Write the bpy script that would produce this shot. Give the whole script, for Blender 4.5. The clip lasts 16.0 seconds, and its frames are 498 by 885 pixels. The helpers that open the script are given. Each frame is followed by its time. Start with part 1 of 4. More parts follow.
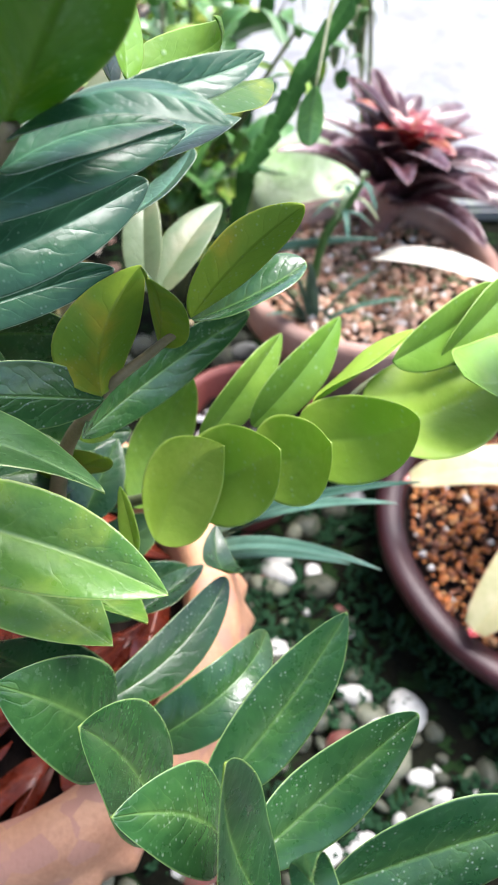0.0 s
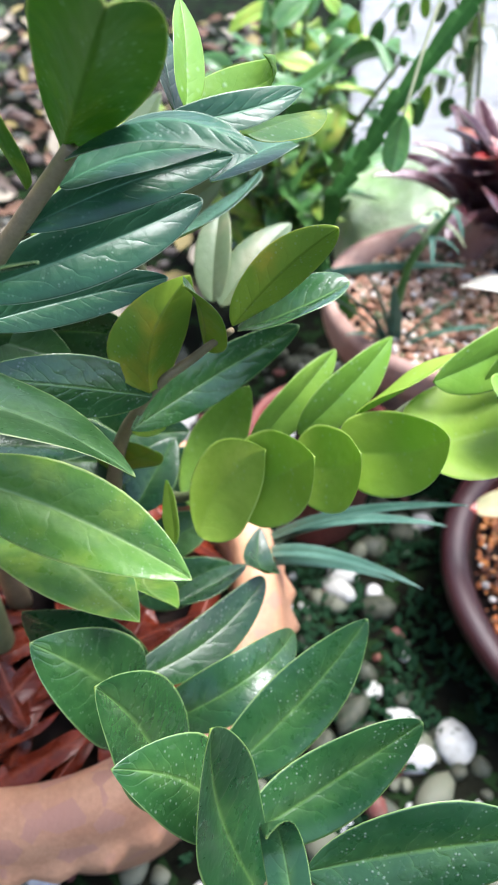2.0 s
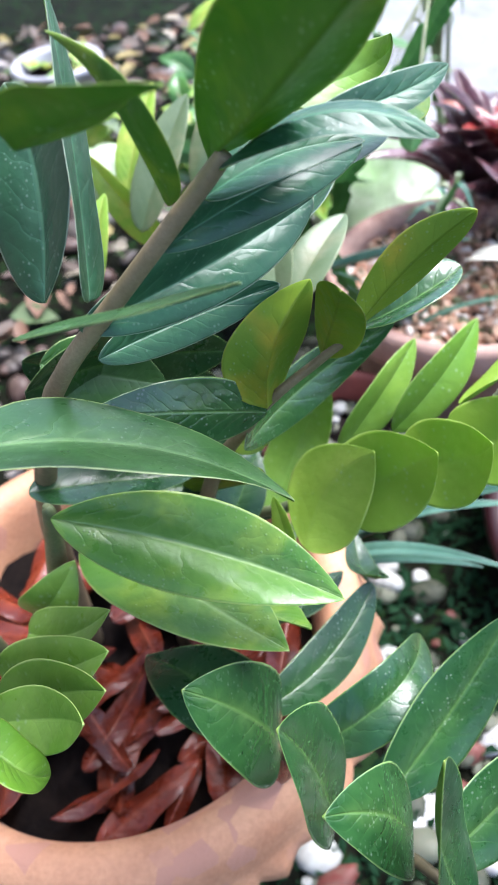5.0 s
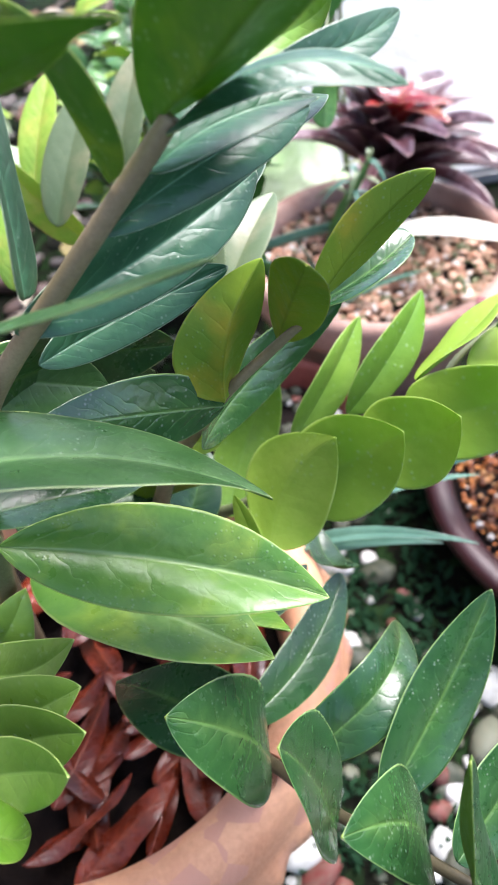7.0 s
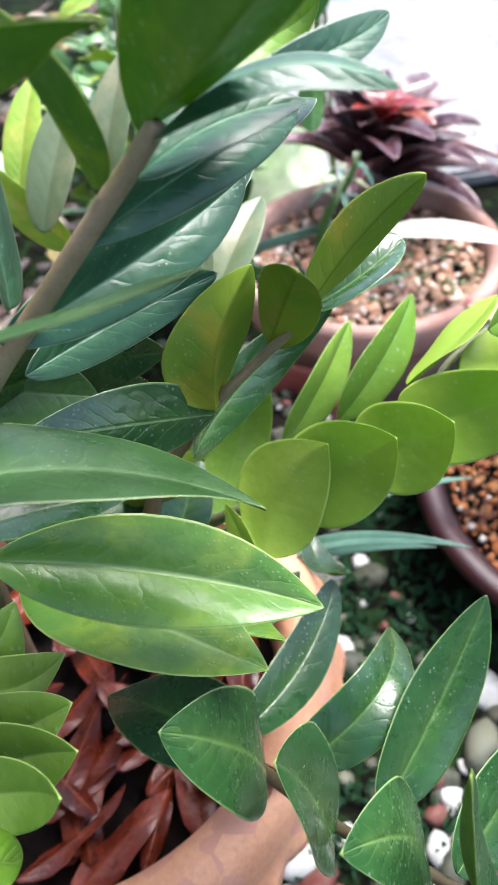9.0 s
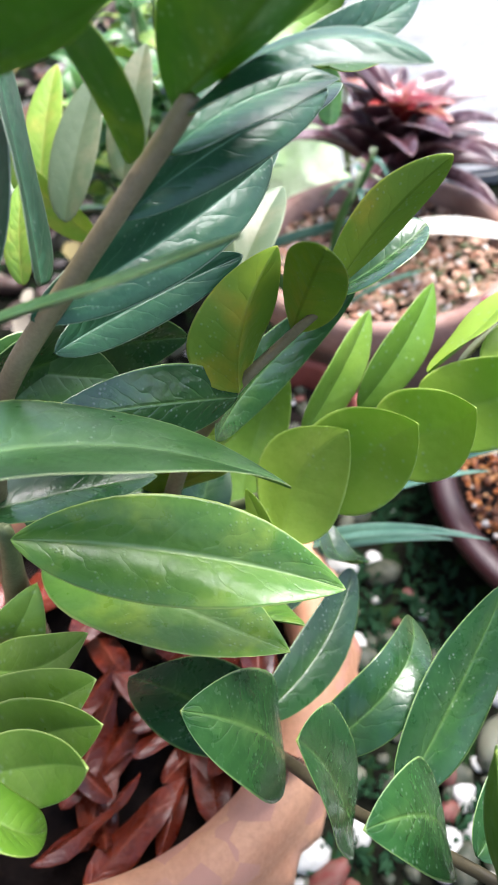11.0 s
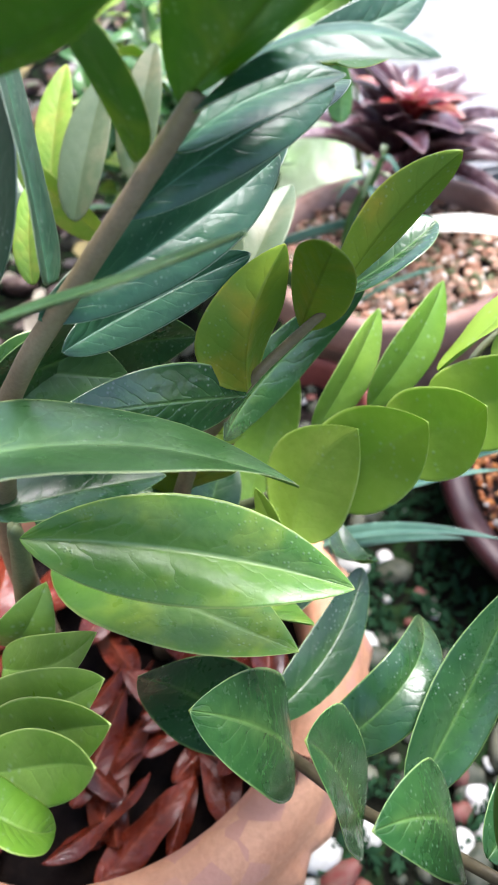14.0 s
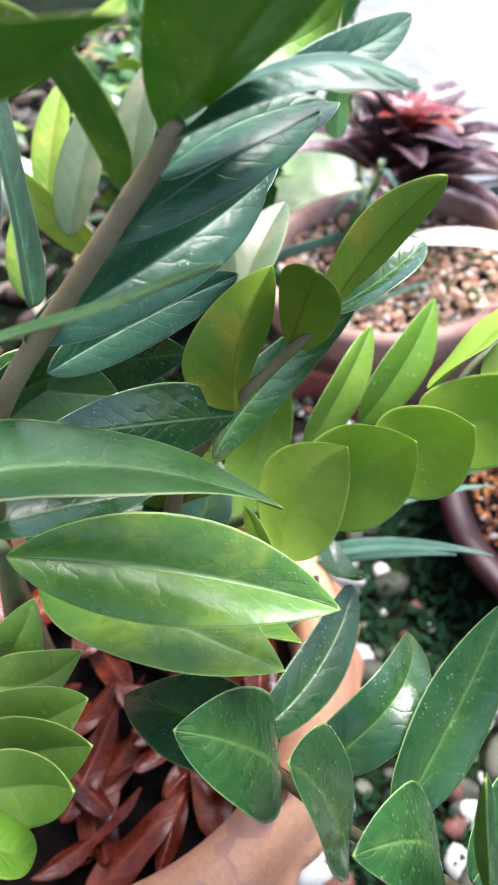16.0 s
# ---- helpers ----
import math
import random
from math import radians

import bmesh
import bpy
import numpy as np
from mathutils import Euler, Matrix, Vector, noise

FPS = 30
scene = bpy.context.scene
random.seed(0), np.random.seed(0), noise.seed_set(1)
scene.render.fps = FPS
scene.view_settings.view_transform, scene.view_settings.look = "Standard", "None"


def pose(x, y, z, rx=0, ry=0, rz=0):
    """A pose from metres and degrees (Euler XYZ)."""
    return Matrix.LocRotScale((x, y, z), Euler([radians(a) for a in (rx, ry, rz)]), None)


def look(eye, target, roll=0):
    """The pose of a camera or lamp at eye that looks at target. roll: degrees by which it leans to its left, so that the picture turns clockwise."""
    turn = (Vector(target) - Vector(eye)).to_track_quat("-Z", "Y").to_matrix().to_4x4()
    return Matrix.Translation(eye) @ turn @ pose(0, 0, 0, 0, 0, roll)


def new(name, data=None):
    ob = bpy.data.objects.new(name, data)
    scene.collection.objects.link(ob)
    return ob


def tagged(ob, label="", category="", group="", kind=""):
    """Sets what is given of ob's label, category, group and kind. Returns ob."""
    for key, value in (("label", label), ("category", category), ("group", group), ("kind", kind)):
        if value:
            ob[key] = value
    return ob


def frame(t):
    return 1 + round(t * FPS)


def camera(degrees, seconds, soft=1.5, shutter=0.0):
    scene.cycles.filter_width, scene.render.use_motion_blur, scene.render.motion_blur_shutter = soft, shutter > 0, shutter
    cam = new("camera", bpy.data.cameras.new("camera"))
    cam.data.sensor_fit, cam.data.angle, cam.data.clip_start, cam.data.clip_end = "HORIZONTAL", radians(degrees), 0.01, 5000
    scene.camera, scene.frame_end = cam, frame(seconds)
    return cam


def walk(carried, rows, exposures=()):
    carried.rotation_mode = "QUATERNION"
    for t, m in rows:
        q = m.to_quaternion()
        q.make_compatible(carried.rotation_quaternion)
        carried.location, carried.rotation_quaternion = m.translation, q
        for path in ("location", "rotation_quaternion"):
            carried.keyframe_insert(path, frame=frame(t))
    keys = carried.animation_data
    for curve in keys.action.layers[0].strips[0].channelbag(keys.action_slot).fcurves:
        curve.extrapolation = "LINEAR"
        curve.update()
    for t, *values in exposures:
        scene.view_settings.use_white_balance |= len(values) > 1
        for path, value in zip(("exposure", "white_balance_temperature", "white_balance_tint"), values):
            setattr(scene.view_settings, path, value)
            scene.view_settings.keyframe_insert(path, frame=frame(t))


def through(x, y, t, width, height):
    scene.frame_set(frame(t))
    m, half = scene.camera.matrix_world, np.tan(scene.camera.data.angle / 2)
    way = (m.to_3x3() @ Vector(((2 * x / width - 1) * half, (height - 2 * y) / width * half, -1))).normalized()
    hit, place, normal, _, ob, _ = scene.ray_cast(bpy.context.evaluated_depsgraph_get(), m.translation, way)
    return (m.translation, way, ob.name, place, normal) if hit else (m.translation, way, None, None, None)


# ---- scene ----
cam = camera(36.81, 16.0, soft=1.6)
PATH = [
    (0, (-0.0007, 0.1516, 0.7091), (0.0014, 0.4858, 0.3372), 0.25),
    (0.5, (0.0297, 0.1441, 0.7112), (0.0122, 0.4785, 0.3399), 1.27),
    (1, (0.0265, 0.1430, 0.7141), (-0.0099, 0.4771, 0.3439), 0.67),
    (1.5, (0.0240, 0.1387, 0.7173), (-0.0287, 0.4762, 0.3521), -1.37),
    (2, (0.0242, 0.1356, 0.7189), (-0.0369, 0.4744, 0.3563), -2.75),
    (2.5, (0.0236, 0.1361, 0.7179), (-0.0403, 0.4750, 0.3558), -2.86),
    (3, (0.0169, 0.1358, 0.7163), (-0.0507, 0.4741, 0.3543), -3.29),
    (3.5, (0.0090, 0.1353, 0.7135), (-0.0603, 0.4726, 0.3510), -3.68),
    (4, (-0.0046, 0.1386, 0.7147), (-0.0701, 0.4754, 0.3510), -5.68),
    (4.2, (-0.0113, 0.1404, 0.7169), (-0.0726, 0.4775, 0.3528), -6.39),
    (6.3, (-0.0593, 0.1548, 0.7041), (-0.0678, 0.4940, 0.3369), -7.71),
    (6.5, (-0.0535, 0.1564, 0.7023), (-0.0575, 0.4933, 0.3329), -7.76),
    (7, (-0.0523, 0.1614, 0.7011), (-0.0430, 0.4953, 0.3290), -7.07),
    (7.5, (-0.0511, 0.1652, 0.7019), (-0.0341, 0.4989, 0.3299), -6.72),
    (8, (-0.0532, 0.1684, 0.7001), (-0.0337, 0.5003, 0.3266), -6.66),
    (8.2, (-0.0528, 0.1690, 0.7007), (-0.0340, 0.5021, 0.3283), -6.76),
    (10.3, (-0.0526, 0.1581, 0.6979), (-0.0384, 0.4934, 0.3273), -6.85),
    (10.5, (-0.0532, 0.1592, 0.6989), (-0.0395, 0.4957, 0.3293), -7.00),
    (11, (-0.0583, 0.1603, 0.6966), (-0.0479, 0.4962, 0.3264), -7.13),
    (11.5, (-0.0610, 0.1622, 0.6959), (-0.0532, 0.4975, 0.3250), -7.38),
    (12, (-0.0610, 0.1618, 0.6954), (-0.0541, 0.4971, 0.3245), -7.59),
    (12.5, (-0.0576, 0.1596, 0.6948), (-0.0496, 0.4937, 0.3229), -7.80),
    (13, (-0.0544, 0.1595, 0.6926), (-0.0482, 0.4933, 0.3204), -8.19),
    (13.5, (-0.0526, 0.1594, 0.6958), (-0.0466, 0.4953, 0.3255), -7.93),
    (14, (-0.0571, 0.1608, 0.6959), (-0.0547, 0.4971, 0.3259), -8.22),
    (14.5, (-0.0565, 0.1590, 0.6964), (-0.0529, 0.4966, 0.3275), -7.98),
    (15, (-0.0553, 0.1623, 0.6985), (-0.0543, 0.5018, 0.3314), -7.98),
    (15.5, (-0.0532, 0.1622, 0.6975), (-0.0514, 0.5015, 0.3303), -7.73),
    (16, (-0.0515, 0.1627, 0.6986), (-0.0496, 0.5029, 0.3322), -7.89),
]
cam.data.dof.use_dof, cam.data.dof.focus_distance, cam.data.dof.aperture_fstop = True, 0.245, 21.0
walk(cam, [(t, look(eye, target, roll)) for t, eye, target, roll in PATH], exposures=[(0, 2.2, 6400, 18), (2, 2.15, 6150, 16), (4.2, 2.18, 5850, 15), (6.3, 2.28, 6250, 20), (10.3, 2.15, 6350, 18), (13, 2.2, 6250, 19), (16, 2.2, 6250, 19)])

# ---- light: bright overcast day ----
SUN_FROM = Vector((0.42, 0.34, 1.1)).normalized()
world = bpy.data.worlds.new("sky")
scene.world = world
world.use_nodes = True
wn = world.node_tree
wn.nodes.clear()
sky = wn.nodes.new("ShaderNodeTexSky")
sky.sky_type = "NISHITA"
sky.sun_disc = False
sky.sun_elevation = math.asin(SUN_FROM.z)
sky.sun_rotation = math.atan2(SUN_FROM.x, SUN_FROM.y)
sky.air_density, sky.dust_density, sky.ozone_density = 1.0, 3.0, 1.0
bg = wn.nodes.new("ShaderNodeBackground")
bg.inputs["Strength"].default_value = 0.12
wo = wn.nodes.new("ShaderNodeOutputWorld")
wn.links.new(sky.outputs[0], bg.inputs[0])
wn.links.new(bg.outputs[0], wo.inputs[0])
sun_data = bpy.data.lights.new("sun", "SUN")
sun_data.energy, sun_data.angle, sun_data.color = 2.2, radians(36), (1.0, 0.99, 0.97)
sun = new("sun", sun_data)
sun.matrix_world = look(SUN_FROM * 5, (0, 0, 0))


# ---- materials ----
class Nodes:
    """A small node-tree writer."""

    def __init__(self, name):
        self.m = bpy.data.materials.new(name)
        self.m.use_nodes = True
        self.t = self.m.node_tree
        self.t.nodes.clear()
        self.out = self.t.nodes.new("ShaderNodeOutputMaterial")

    def n(self, kind, **kw):
        nd = self.t.nodes.new("ShaderNode" + kind)
        for k, v in kw.items():
            if k == "op":
                nd.operation = v
            elif k == "feature":
                nd.feature = v
            elif k == "blend":
                nd.blend_type = v
            elif k == "dims":
                nd.noise_dimensions = v
        return nd

    def put(self, nd, slot, v):
        s = nd.inputs[slot]
        if isinstance(v, bpy.types.NodeSocket):
            self.t.links.new(v, s)
        elif isinstance(v, (tuple, list)) and len(v) == 3 and s.type == "RGBA":
            s.default_value = (*v, 1)
        else:
            s.default_value = v

    def math(self, op, a, b=0.0, c=None):
        nd = self.n("Math", op=op)
        self.put(nd, 0, a)
        self.put(nd, 1, b)
        if c is not None:
            self.put(nd, 2, c)
        return nd.outputs[0]

    def mix(self, f, a, b, blend="MIX"):
        nd = self.t.nodes.new("ShaderNodeMix")
        nd.data_type, nd.blend_type = "RGBA", blend
        self.put(nd, 0, f)
        self.put(nd, 6, a)
        self.put(nd, 7, b)
        return nd.outputs[2]

    def ramp(self, f, lo, hi, a=0.0, b=1.0):
        nd = self.n("MapRange")
        nd.clamp = True
        for i, v in enumerate((f, lo, hi, a, b)):
            self.put(nd, i, v)
        return nd.outputs[0]

    def noise(self, vec, scale, detail=4.0, rough=0.55):
        nd = self.n("TexNoise")
        if vec is not None:
            self.put(nd, "Vector", vec)
        self.put(nd, "Scale", scale)
        self.put(nd, "Detail", detail)
        self.put(nd, "Roughness", rough)
        return nd.outputs[0]

    def voronoi(self, vec, scale, feature="F1"):
        nd = self.n("TexVoronoi", feature=feature)
        if vec is not None:
            self.put(nd, "Vector", vec)
        self.put(nd, "Scale", scale)
        return nd

    def bump(self, h, strength, dist=0.001):
        nd = self.n("Bump")
        self.put(nd, "Strength", strength)
        self.put(nd, "Distance", dist)
        self.put(nd, "Height", h)
        return nd.outputs[0]

    def rand(self):
        return self.n("ObjectInfo").outputs["Random"]

    def coord(self, which="Object"):
        return self.n("TexCoord").outputs[which]

    def principled(self, color, rough, normal=None, **kw):
        p = self.n("BsdfPrincipled")
        self.put(p, "Base Color", color)
        self.put(p, "Roughness", rough)
        if normal is not None:
            self.put(p, "Normal", normal)
        for k, v in kw.items():
            self.put(p, k.replace("_", " "), v)
        return p

    def done(self, shader):
        self.t.links.new(shader, self.out.inputs[0])
        return self.m


def leaf_material(name, dark, light, vein, rim, rough=0.28, through=0.3, spots=0.5, blotch=None, veins=1.0, coat=0.3, spot_scale=560.0, spec=0.35, quilted=0.09, relief=0.6):
    """A waxy leaf: pale midrib and side veins, light margin, dried water spots, some light through it."""
    k = Nodes(name)
    uv = k.n("UVMap").outputs[0]
    sep = k.n("SeparateXYZ")
    k.put(sep, 0, uv)
    s, u = sep.outputs[0], sep.outputs[1]
    au = k.math("ABSOLUTE", k.math("MULTIPLY_ADD", u, 2.0, -1.0))
    pos = k.coord("Object")
    rnd = k.rand()
    big = k.noise(pos, 28.0, 3.0)
    fine = k.noise(pos, 900.0, 3.0)
    f = k.math("ADD", k.ramp(big, 0.3, 0.7), k.math("MULTIPLY_ADD", rnd, 0.5, -0.25))
    col = k.mix(f, dark, light)
    if blotch:
        col = k.mix(k.ramp(k.noise(pos, 45.0, 2.0), 0.5, 0.68, 0, 0.85), col, blotch)
    wob = k.noise(pos, 60.0, 2.0)
    lat = k.math("ADD", k.math("SUBTRACT", s, k.math("MULTIPLY", au, 0.2)), k.math("MULTIPLY", wob, 0.22))
    saw = k.math("FRACT", k.math("MULTIPLY_ADD", lat, k.math("MULTIPLY_ADD", rnd, 3.0, 6.5), k.math("MULTIPLY", u, 0.35)))
    off = k.math("ABSOLUTE", k.math("SUBTRACT", saw, 0.5))
    side = k.ramp(off, 0.0, 0.11, 1.0, 0.0)
    side = k.math("MULTIPLY", side, k.ramp(au, 0.1, 0.9, 1.0, 0.0))
    puff = k.math("MULTIPLY", k.math("SQRT", k.math("MULTIPLY", off, 2.0)), k.ramp(au, 0.45, 0.95, 1.0, 0.0))
    mid = k.ramp(au, 0.012, 0.07, 1.0, 0.0)
    ribs = k.math("MAXIMUM", mid, k.math("MULTIPLY", side, 0.24))
    heart = k.math("MULTIPLY", k.ramp(au, 0.0, 0.45, 1.0, 0.0), k.ramp(k.noise(pos, 70.0, 2.0), 0.35, 0.7, 0.1, 0.4))
    col = k.mix(k.math("MULTIPLY", heart, veins), col, vein)
    mottle = k.ramp(k.noise(pos, 210.0, 3.0), 0.4, 0.7, 0.0, 0.45)
    col = k.mix(mottle, col, dark)
    col = k.mix(k.math("MULTIPLY", ribs, 0.5 * veins), col, vein)
    col = k.mix(k.math("MULTIPLY", k.math("SUBTRACT", fine, 0.5), 0.5), col, light)
    edge = k.math("MAXIMUM", k.ramp(au, 0.955, 0.99), k.ramp(s, 0.985, 0.998))
    col = k.mix(k.math("MULTIPLY", edge, 0.6), col, rim)
    v = k.voronoi(pos, spot_scale)
    cells = k.n("SeparateColor")
    k.put(cells, 0, v.outputs["Color"])
    dot = k.math("MULTIPLY", k.ramp(v.outputs["Distance"], 0.05, 0.36, 1.0, 0.0), k.ramp(cells.outputs[0], 0.5, 0.6))
    dot = k.math("MULTIPLY", dot, k.ramp(k.noise(pos, 40.0, 2.0), 0.42, 0.6))
    col = k.mix(k.math("MULTIPLY", dot, spots * 0.6), col, (0.6, 0.68, 0.6))
    net = k.voronoi(pos, 170.0, "DISTANCE_TO_EDGE").outputs[0]
    quilt = k.math("ADD", k.math("MULTIPLY", ribs, -0.4 * veins), k.math("ADD", k.math("MULTIPLY", k.noise(pos, 150.0, 2.0), 0.5), k.math("MULTIPLY_ADD", k.ramp(net, 0.0, 0.25), quilted * veins, k.math("MULTIPLY", puff, 0.3 * veins))))
    nor = k.bump(k.math("ADD", quilt, k.math("MULTIPLY", dot, 0.2)), relief, 0.001)
    p = k.principled(col, k.ramp(k.noise(pos, 120.0, 3.0), 0.3, 0.7, rough * 0.8, rough * 1.35), nor, Coat_Weight=coat, Coat_Roughness=0.12, Specular_IOR_Level=spec)
    tr = k.n("BsdfTranslucent")
    k.put(tr, 0, k.mix(0.35, col, (light[0] * 1.6, light[1] * 1.4, light[2] * 0.6)))
    k.put(tr, "Normal", nor)
    mx = k.n("MixShader")
    k.put(mx, 0, through)
    k.put(mx, 1, p.outputs[0])
    k.put(mx, 2, tr.outputs[0])
    return k.done(mx.outputs[0])


def plain_material(name, a, b, scale, rough=0.7, bump=0.3, dist=0.001, fleck=None, fleck_scale=200.0, metal=0.0, coat=0.0, rnd=0.0, spec=0.3):
    """Two-tone noisy surface with fine relief and optional flecks."""
    k = Nodes(name)
    pos = k.coord("Object")
    big = k.noise(pos, scale, 5.0, 0.6)
    fine = k.noise(pos, scale * 14.0, 4.0, 0.65)
    f = k.math("ADD", k.ramp(big, 0.32, 0.68), k.math("MULTIPLY_ADD", k.rand(), rnd, -rnd / 2))
    col = k.mix(f, a, b)
    col = k.mix(k.ramp(fine, 0.35, 0.75, 0.0, 0.35), col, tuple(c * 0.55 for c in a))
    if fleck:
        v = k.voronoi(pos, fleck_scale)
        sc = k.n("SeparateColor")
        k.put(sc, 0, v.outputs["Color"])
        col = k.mix(k.ramp(sc.outputs[1], 0.72, 0.8), col, fleck)
    nor = k.bump(k.math("ADD", fine, k.math("MULTIPLY", big, 0.6)), bump, dist)
    p = k.principled(col, k.ramp(fine, 0.3, 0.7, rough * 0.8, min(1.0, rough * 1.15)), nor, Metallic=metal, Coat_Weight=coat, Specular_IOR_Level=spec)
    return k.done(p.outputs[0])


def pebble_material(name, tones, rough=0.45):
    """Loose stones, each island in its own tone."""
    k = Nodes(name)
    r = k.n("NewGeometry").outputs["Random Per Island"]
    ramp = k.n("ValToRGB")
    ramp.color_ramp.interpolation = "CONSTANT"
    el = ramp.color_ramp.elements
    while len(el) < len(tones):
        el.new(0.5)
    for i, (p, c) in enumerate(tones):
        el[i].position, el[i].color = p, (*c, 1)
    k.put(ramp, 0, r)
    pos = k.coord("Object")
    n1 = k.noise(pos, 160.0, 5.0)
    col = k.mix(k.ramp(n1, 0.35, 0.8, 0.0, 0.5), ramp.outputs[0], (0.12, 0.11, 0.08))
    p = k.principled(col, k.ramp(n1, 0.3, 0.7, rough * 0.7, rough * 1.3), k.bump(n1, 0.3, 0.001), Specular_IOR_Level=0.2)
    return k.done(p.outputs[0])


M_DARK = leaf_material("leaf_dark", (0.006, 0.034, 0.011), (0.02, 0.073, 0.02), (0.09, 0.18, 0.04), (0.22, 0.34, 0.1), 0.28, 0.1, 0.3, coat=0.12, spot_scale=560.0, spec=0.42, quilted=0.08, relief=0.55, veins=0.75)
M_GLOSS = leaf_material("leaf_glossy_green", (0.009, 0.046, 0.013), (0.028, 0.092, 0.024), (0.11, 0.22, 0.055), (0.28, 0.42, 0.14), 0.22, 0.13, 0.35, coat=0.3, spot_scale=560.0, spec=0.5, quilted=0.09, relief=0.65)
M_BLUE = leaf_material("leaf_blue_green", (0.008, 0.046, 0.021), (0.022, 0.09, 0.036), (0.09, 0.22, 0.12), (0.5, 0.58, 0.42), 0.35, 0.14, 0.25, coat=0.05, spec=0.4, quilted=0.14, relief=0.5)
M_UNDERK = leaf_material("leaf_underside_deep", (0.03, 0.105, 0.014), (0.075, 0.17, 0.022), (0.13, 0.2, 0.06), (0.36, 0.38, 0.09), 0.42, 0.4, 0.45, blotch=(0.22, 0.28, 0.025), veins=0.5, coat=0.05, spot_scale=420.0)
M_MID = leaf_material("leaf_mid_green", (0.055, 0.165, 0.021), (0.125, 0.265, 0.04), (0.33, 0.47, 0.19), (0.42, 0.52, 0.16), 0.31, 0.2, 0.25, blotch=(0.22, 0.34, 0.04), veins=0.9, coat=0.06, spec=0.4, quilted=0.1, relief=0.6)
M_SAGE = leaf_material("leaf_sage", (0.021, 0.072, 0.018), (0.047, 0.12, 0.031), (0.13, 0.24, 0.085), (0.42, 0.52, 0.2), 0.32, 0.16, 0.25, coat=0.05, spec=0.35, relief=0.6)
M_BLEACH = leaf_material("leaf_bleached", (0.6, 0.6, 0.52), (0.75, 0.75, 0.68), (0.6, 0.6, 0.5), (0.6, 0.58, 0.5), 0.5, 0.3, 0.0, veins=0.2, coat=0.0)
M_LIME = leaf_material("leaf_lime", (0.27, 0.46, 0.045), (0.42, 0.6, 0.09), (0.38, 0.55, 0.14), (0.56, 0.7, 0.22), 0.4, 0.48, 0.4, veins=0.25, coat=0.0, spot_scale=300.0, spec=0.25)
M_FRESH = leaf_material("leaf_fresh_green", (0.115, 0.26, 0.03), (0.2, 0.36, 0.052), (0.23, 0.42, 0.1), (0.48, 0.62, 0.2), 0.34, 0.25, 0.35, veins=0.35, coat=0.1, spot_scale=300.0, spec=0.35)
# Bright yellow-green base colour stands in for sunlight glowing through the blade.
M_OLIVE = leaf_material("leaf_underside_backlit", (0.17, 0.33, 0.03), (0.33, 0.46, 0.04), (0.06, 0.1, 0.01), (0.42, 0.4, 0.07), 0.45, 0.5, 0.35, blotch=(0.5, 0.43, 0.04), veins=0.6, coat=0.03)
M_UNDER = leaf_material("leaf_underside_green", (0.07, 0.2, 0.014), (0.13, 0.28, 0.025), (0.2, 0.32, 0.07), (0.42, 0.5, 0.12), 0.45, 0.45, 0.3, coat=0.03)
M_PALE = leaf_material("leaf_pale", (0.085, 0.14, 0.06), (0.16, 0.215, 0.11), (0.15, 0.2, 0.09), (0.3, 0.33, 0.16), 0.45, 0.3, 0.1, veins=0.4, blotch=(0.22, 0.23, 0.12))
M_VARI = leaf_material("leaf_variegated", (0.14, 0.32, 0.03), (0.34, 0.5, 0.07), (0.4, 0.42, 0.08), (0.4, 0.42, 0.1), 0.4, 0.3, 0.1, blotch=(0.55, 0.5, 0.1))
M_BUSH = leaf_material("leaf_bush", (0.025, 0.11, 0.025), (0.1, 0.26, 0.05), (0.1, 0.2, 0.05), (0.12, 0.25, 0.06), 0.35, 0.22, 0.1)
M_STRAP = leaf_material("leaf_strap_blue", (0.035, 0.1, 0.068), (0.09, 0.19, 0.135), (0.1, 0.2, 0.13), (0.35, 0.45, 0.35), 0.4, 0.15, 0.15, veins=0.2, coat=0.05, spec=0.2)
M_CACTUS = leaf_material("cactus_skin", (0.014, 0.06, 0.01), (0.035, 0.125, 0.02), (0.06, 0.18, 0.05), (0.1, 0.2, 0.06), 0.6, 0.1, 0.1, veins=0.3, coat=0.0, spec=0.12)
M_BROM = leaf_material("leaf_dark_red", (0.03, 0.011, 0.014), (0.09, 0.03, 0.036), (0.14, 0.07, 0.07), (0.3, 0.18, 0.15), 0.3, 0.15, 0.1, blotch=(0.22, 0.15, 0.16), veins=0.2)
M_BROMRED = leaf_material("leaf_bright_red", (0.15, 0.008, 0.014), (0.27, 0.017, 0.022), (0.4, 0.1, 0.05), (0.4, 0.15, 0.06), 0.3, 0.2, 0.1, blotch=(0.26, 0.09, 0.03), veins=0.2)
M_CREAM = leaf_material("leaf_cream", (0.32, 0.33, 0.15), (0.5, 0.47, 0.28), (0.45, 0.42, 0.24), (0.5, 0.12, 0.08), 0.4, 0.3, 0.1, veins=0.15)
M_DEAD = leaf_material("leaf_dead", (0.03, 0.005, 0.003), (0.17, 0.026, 0.009), (0.2, 0.045, 0.018), (0.2, 0.05, 0.02), 0.27, 0.03, 0.0, blotch=(0.07, 0.01, 0.005), coat=0.0, spec=0.28)
M_STEM = plain_material("stem_skin", (0.15, 0.12, 0.06), (0.24, 0.19, 0.11), 50.0, 0.5, 0.2, 0.0003)
M_STEMD = plain_material("stem_dark", (0.04, 0.035, 0.018), (0.085, 0.07, 0.035), 60.0, 0.5, 0.2, 0.0005)
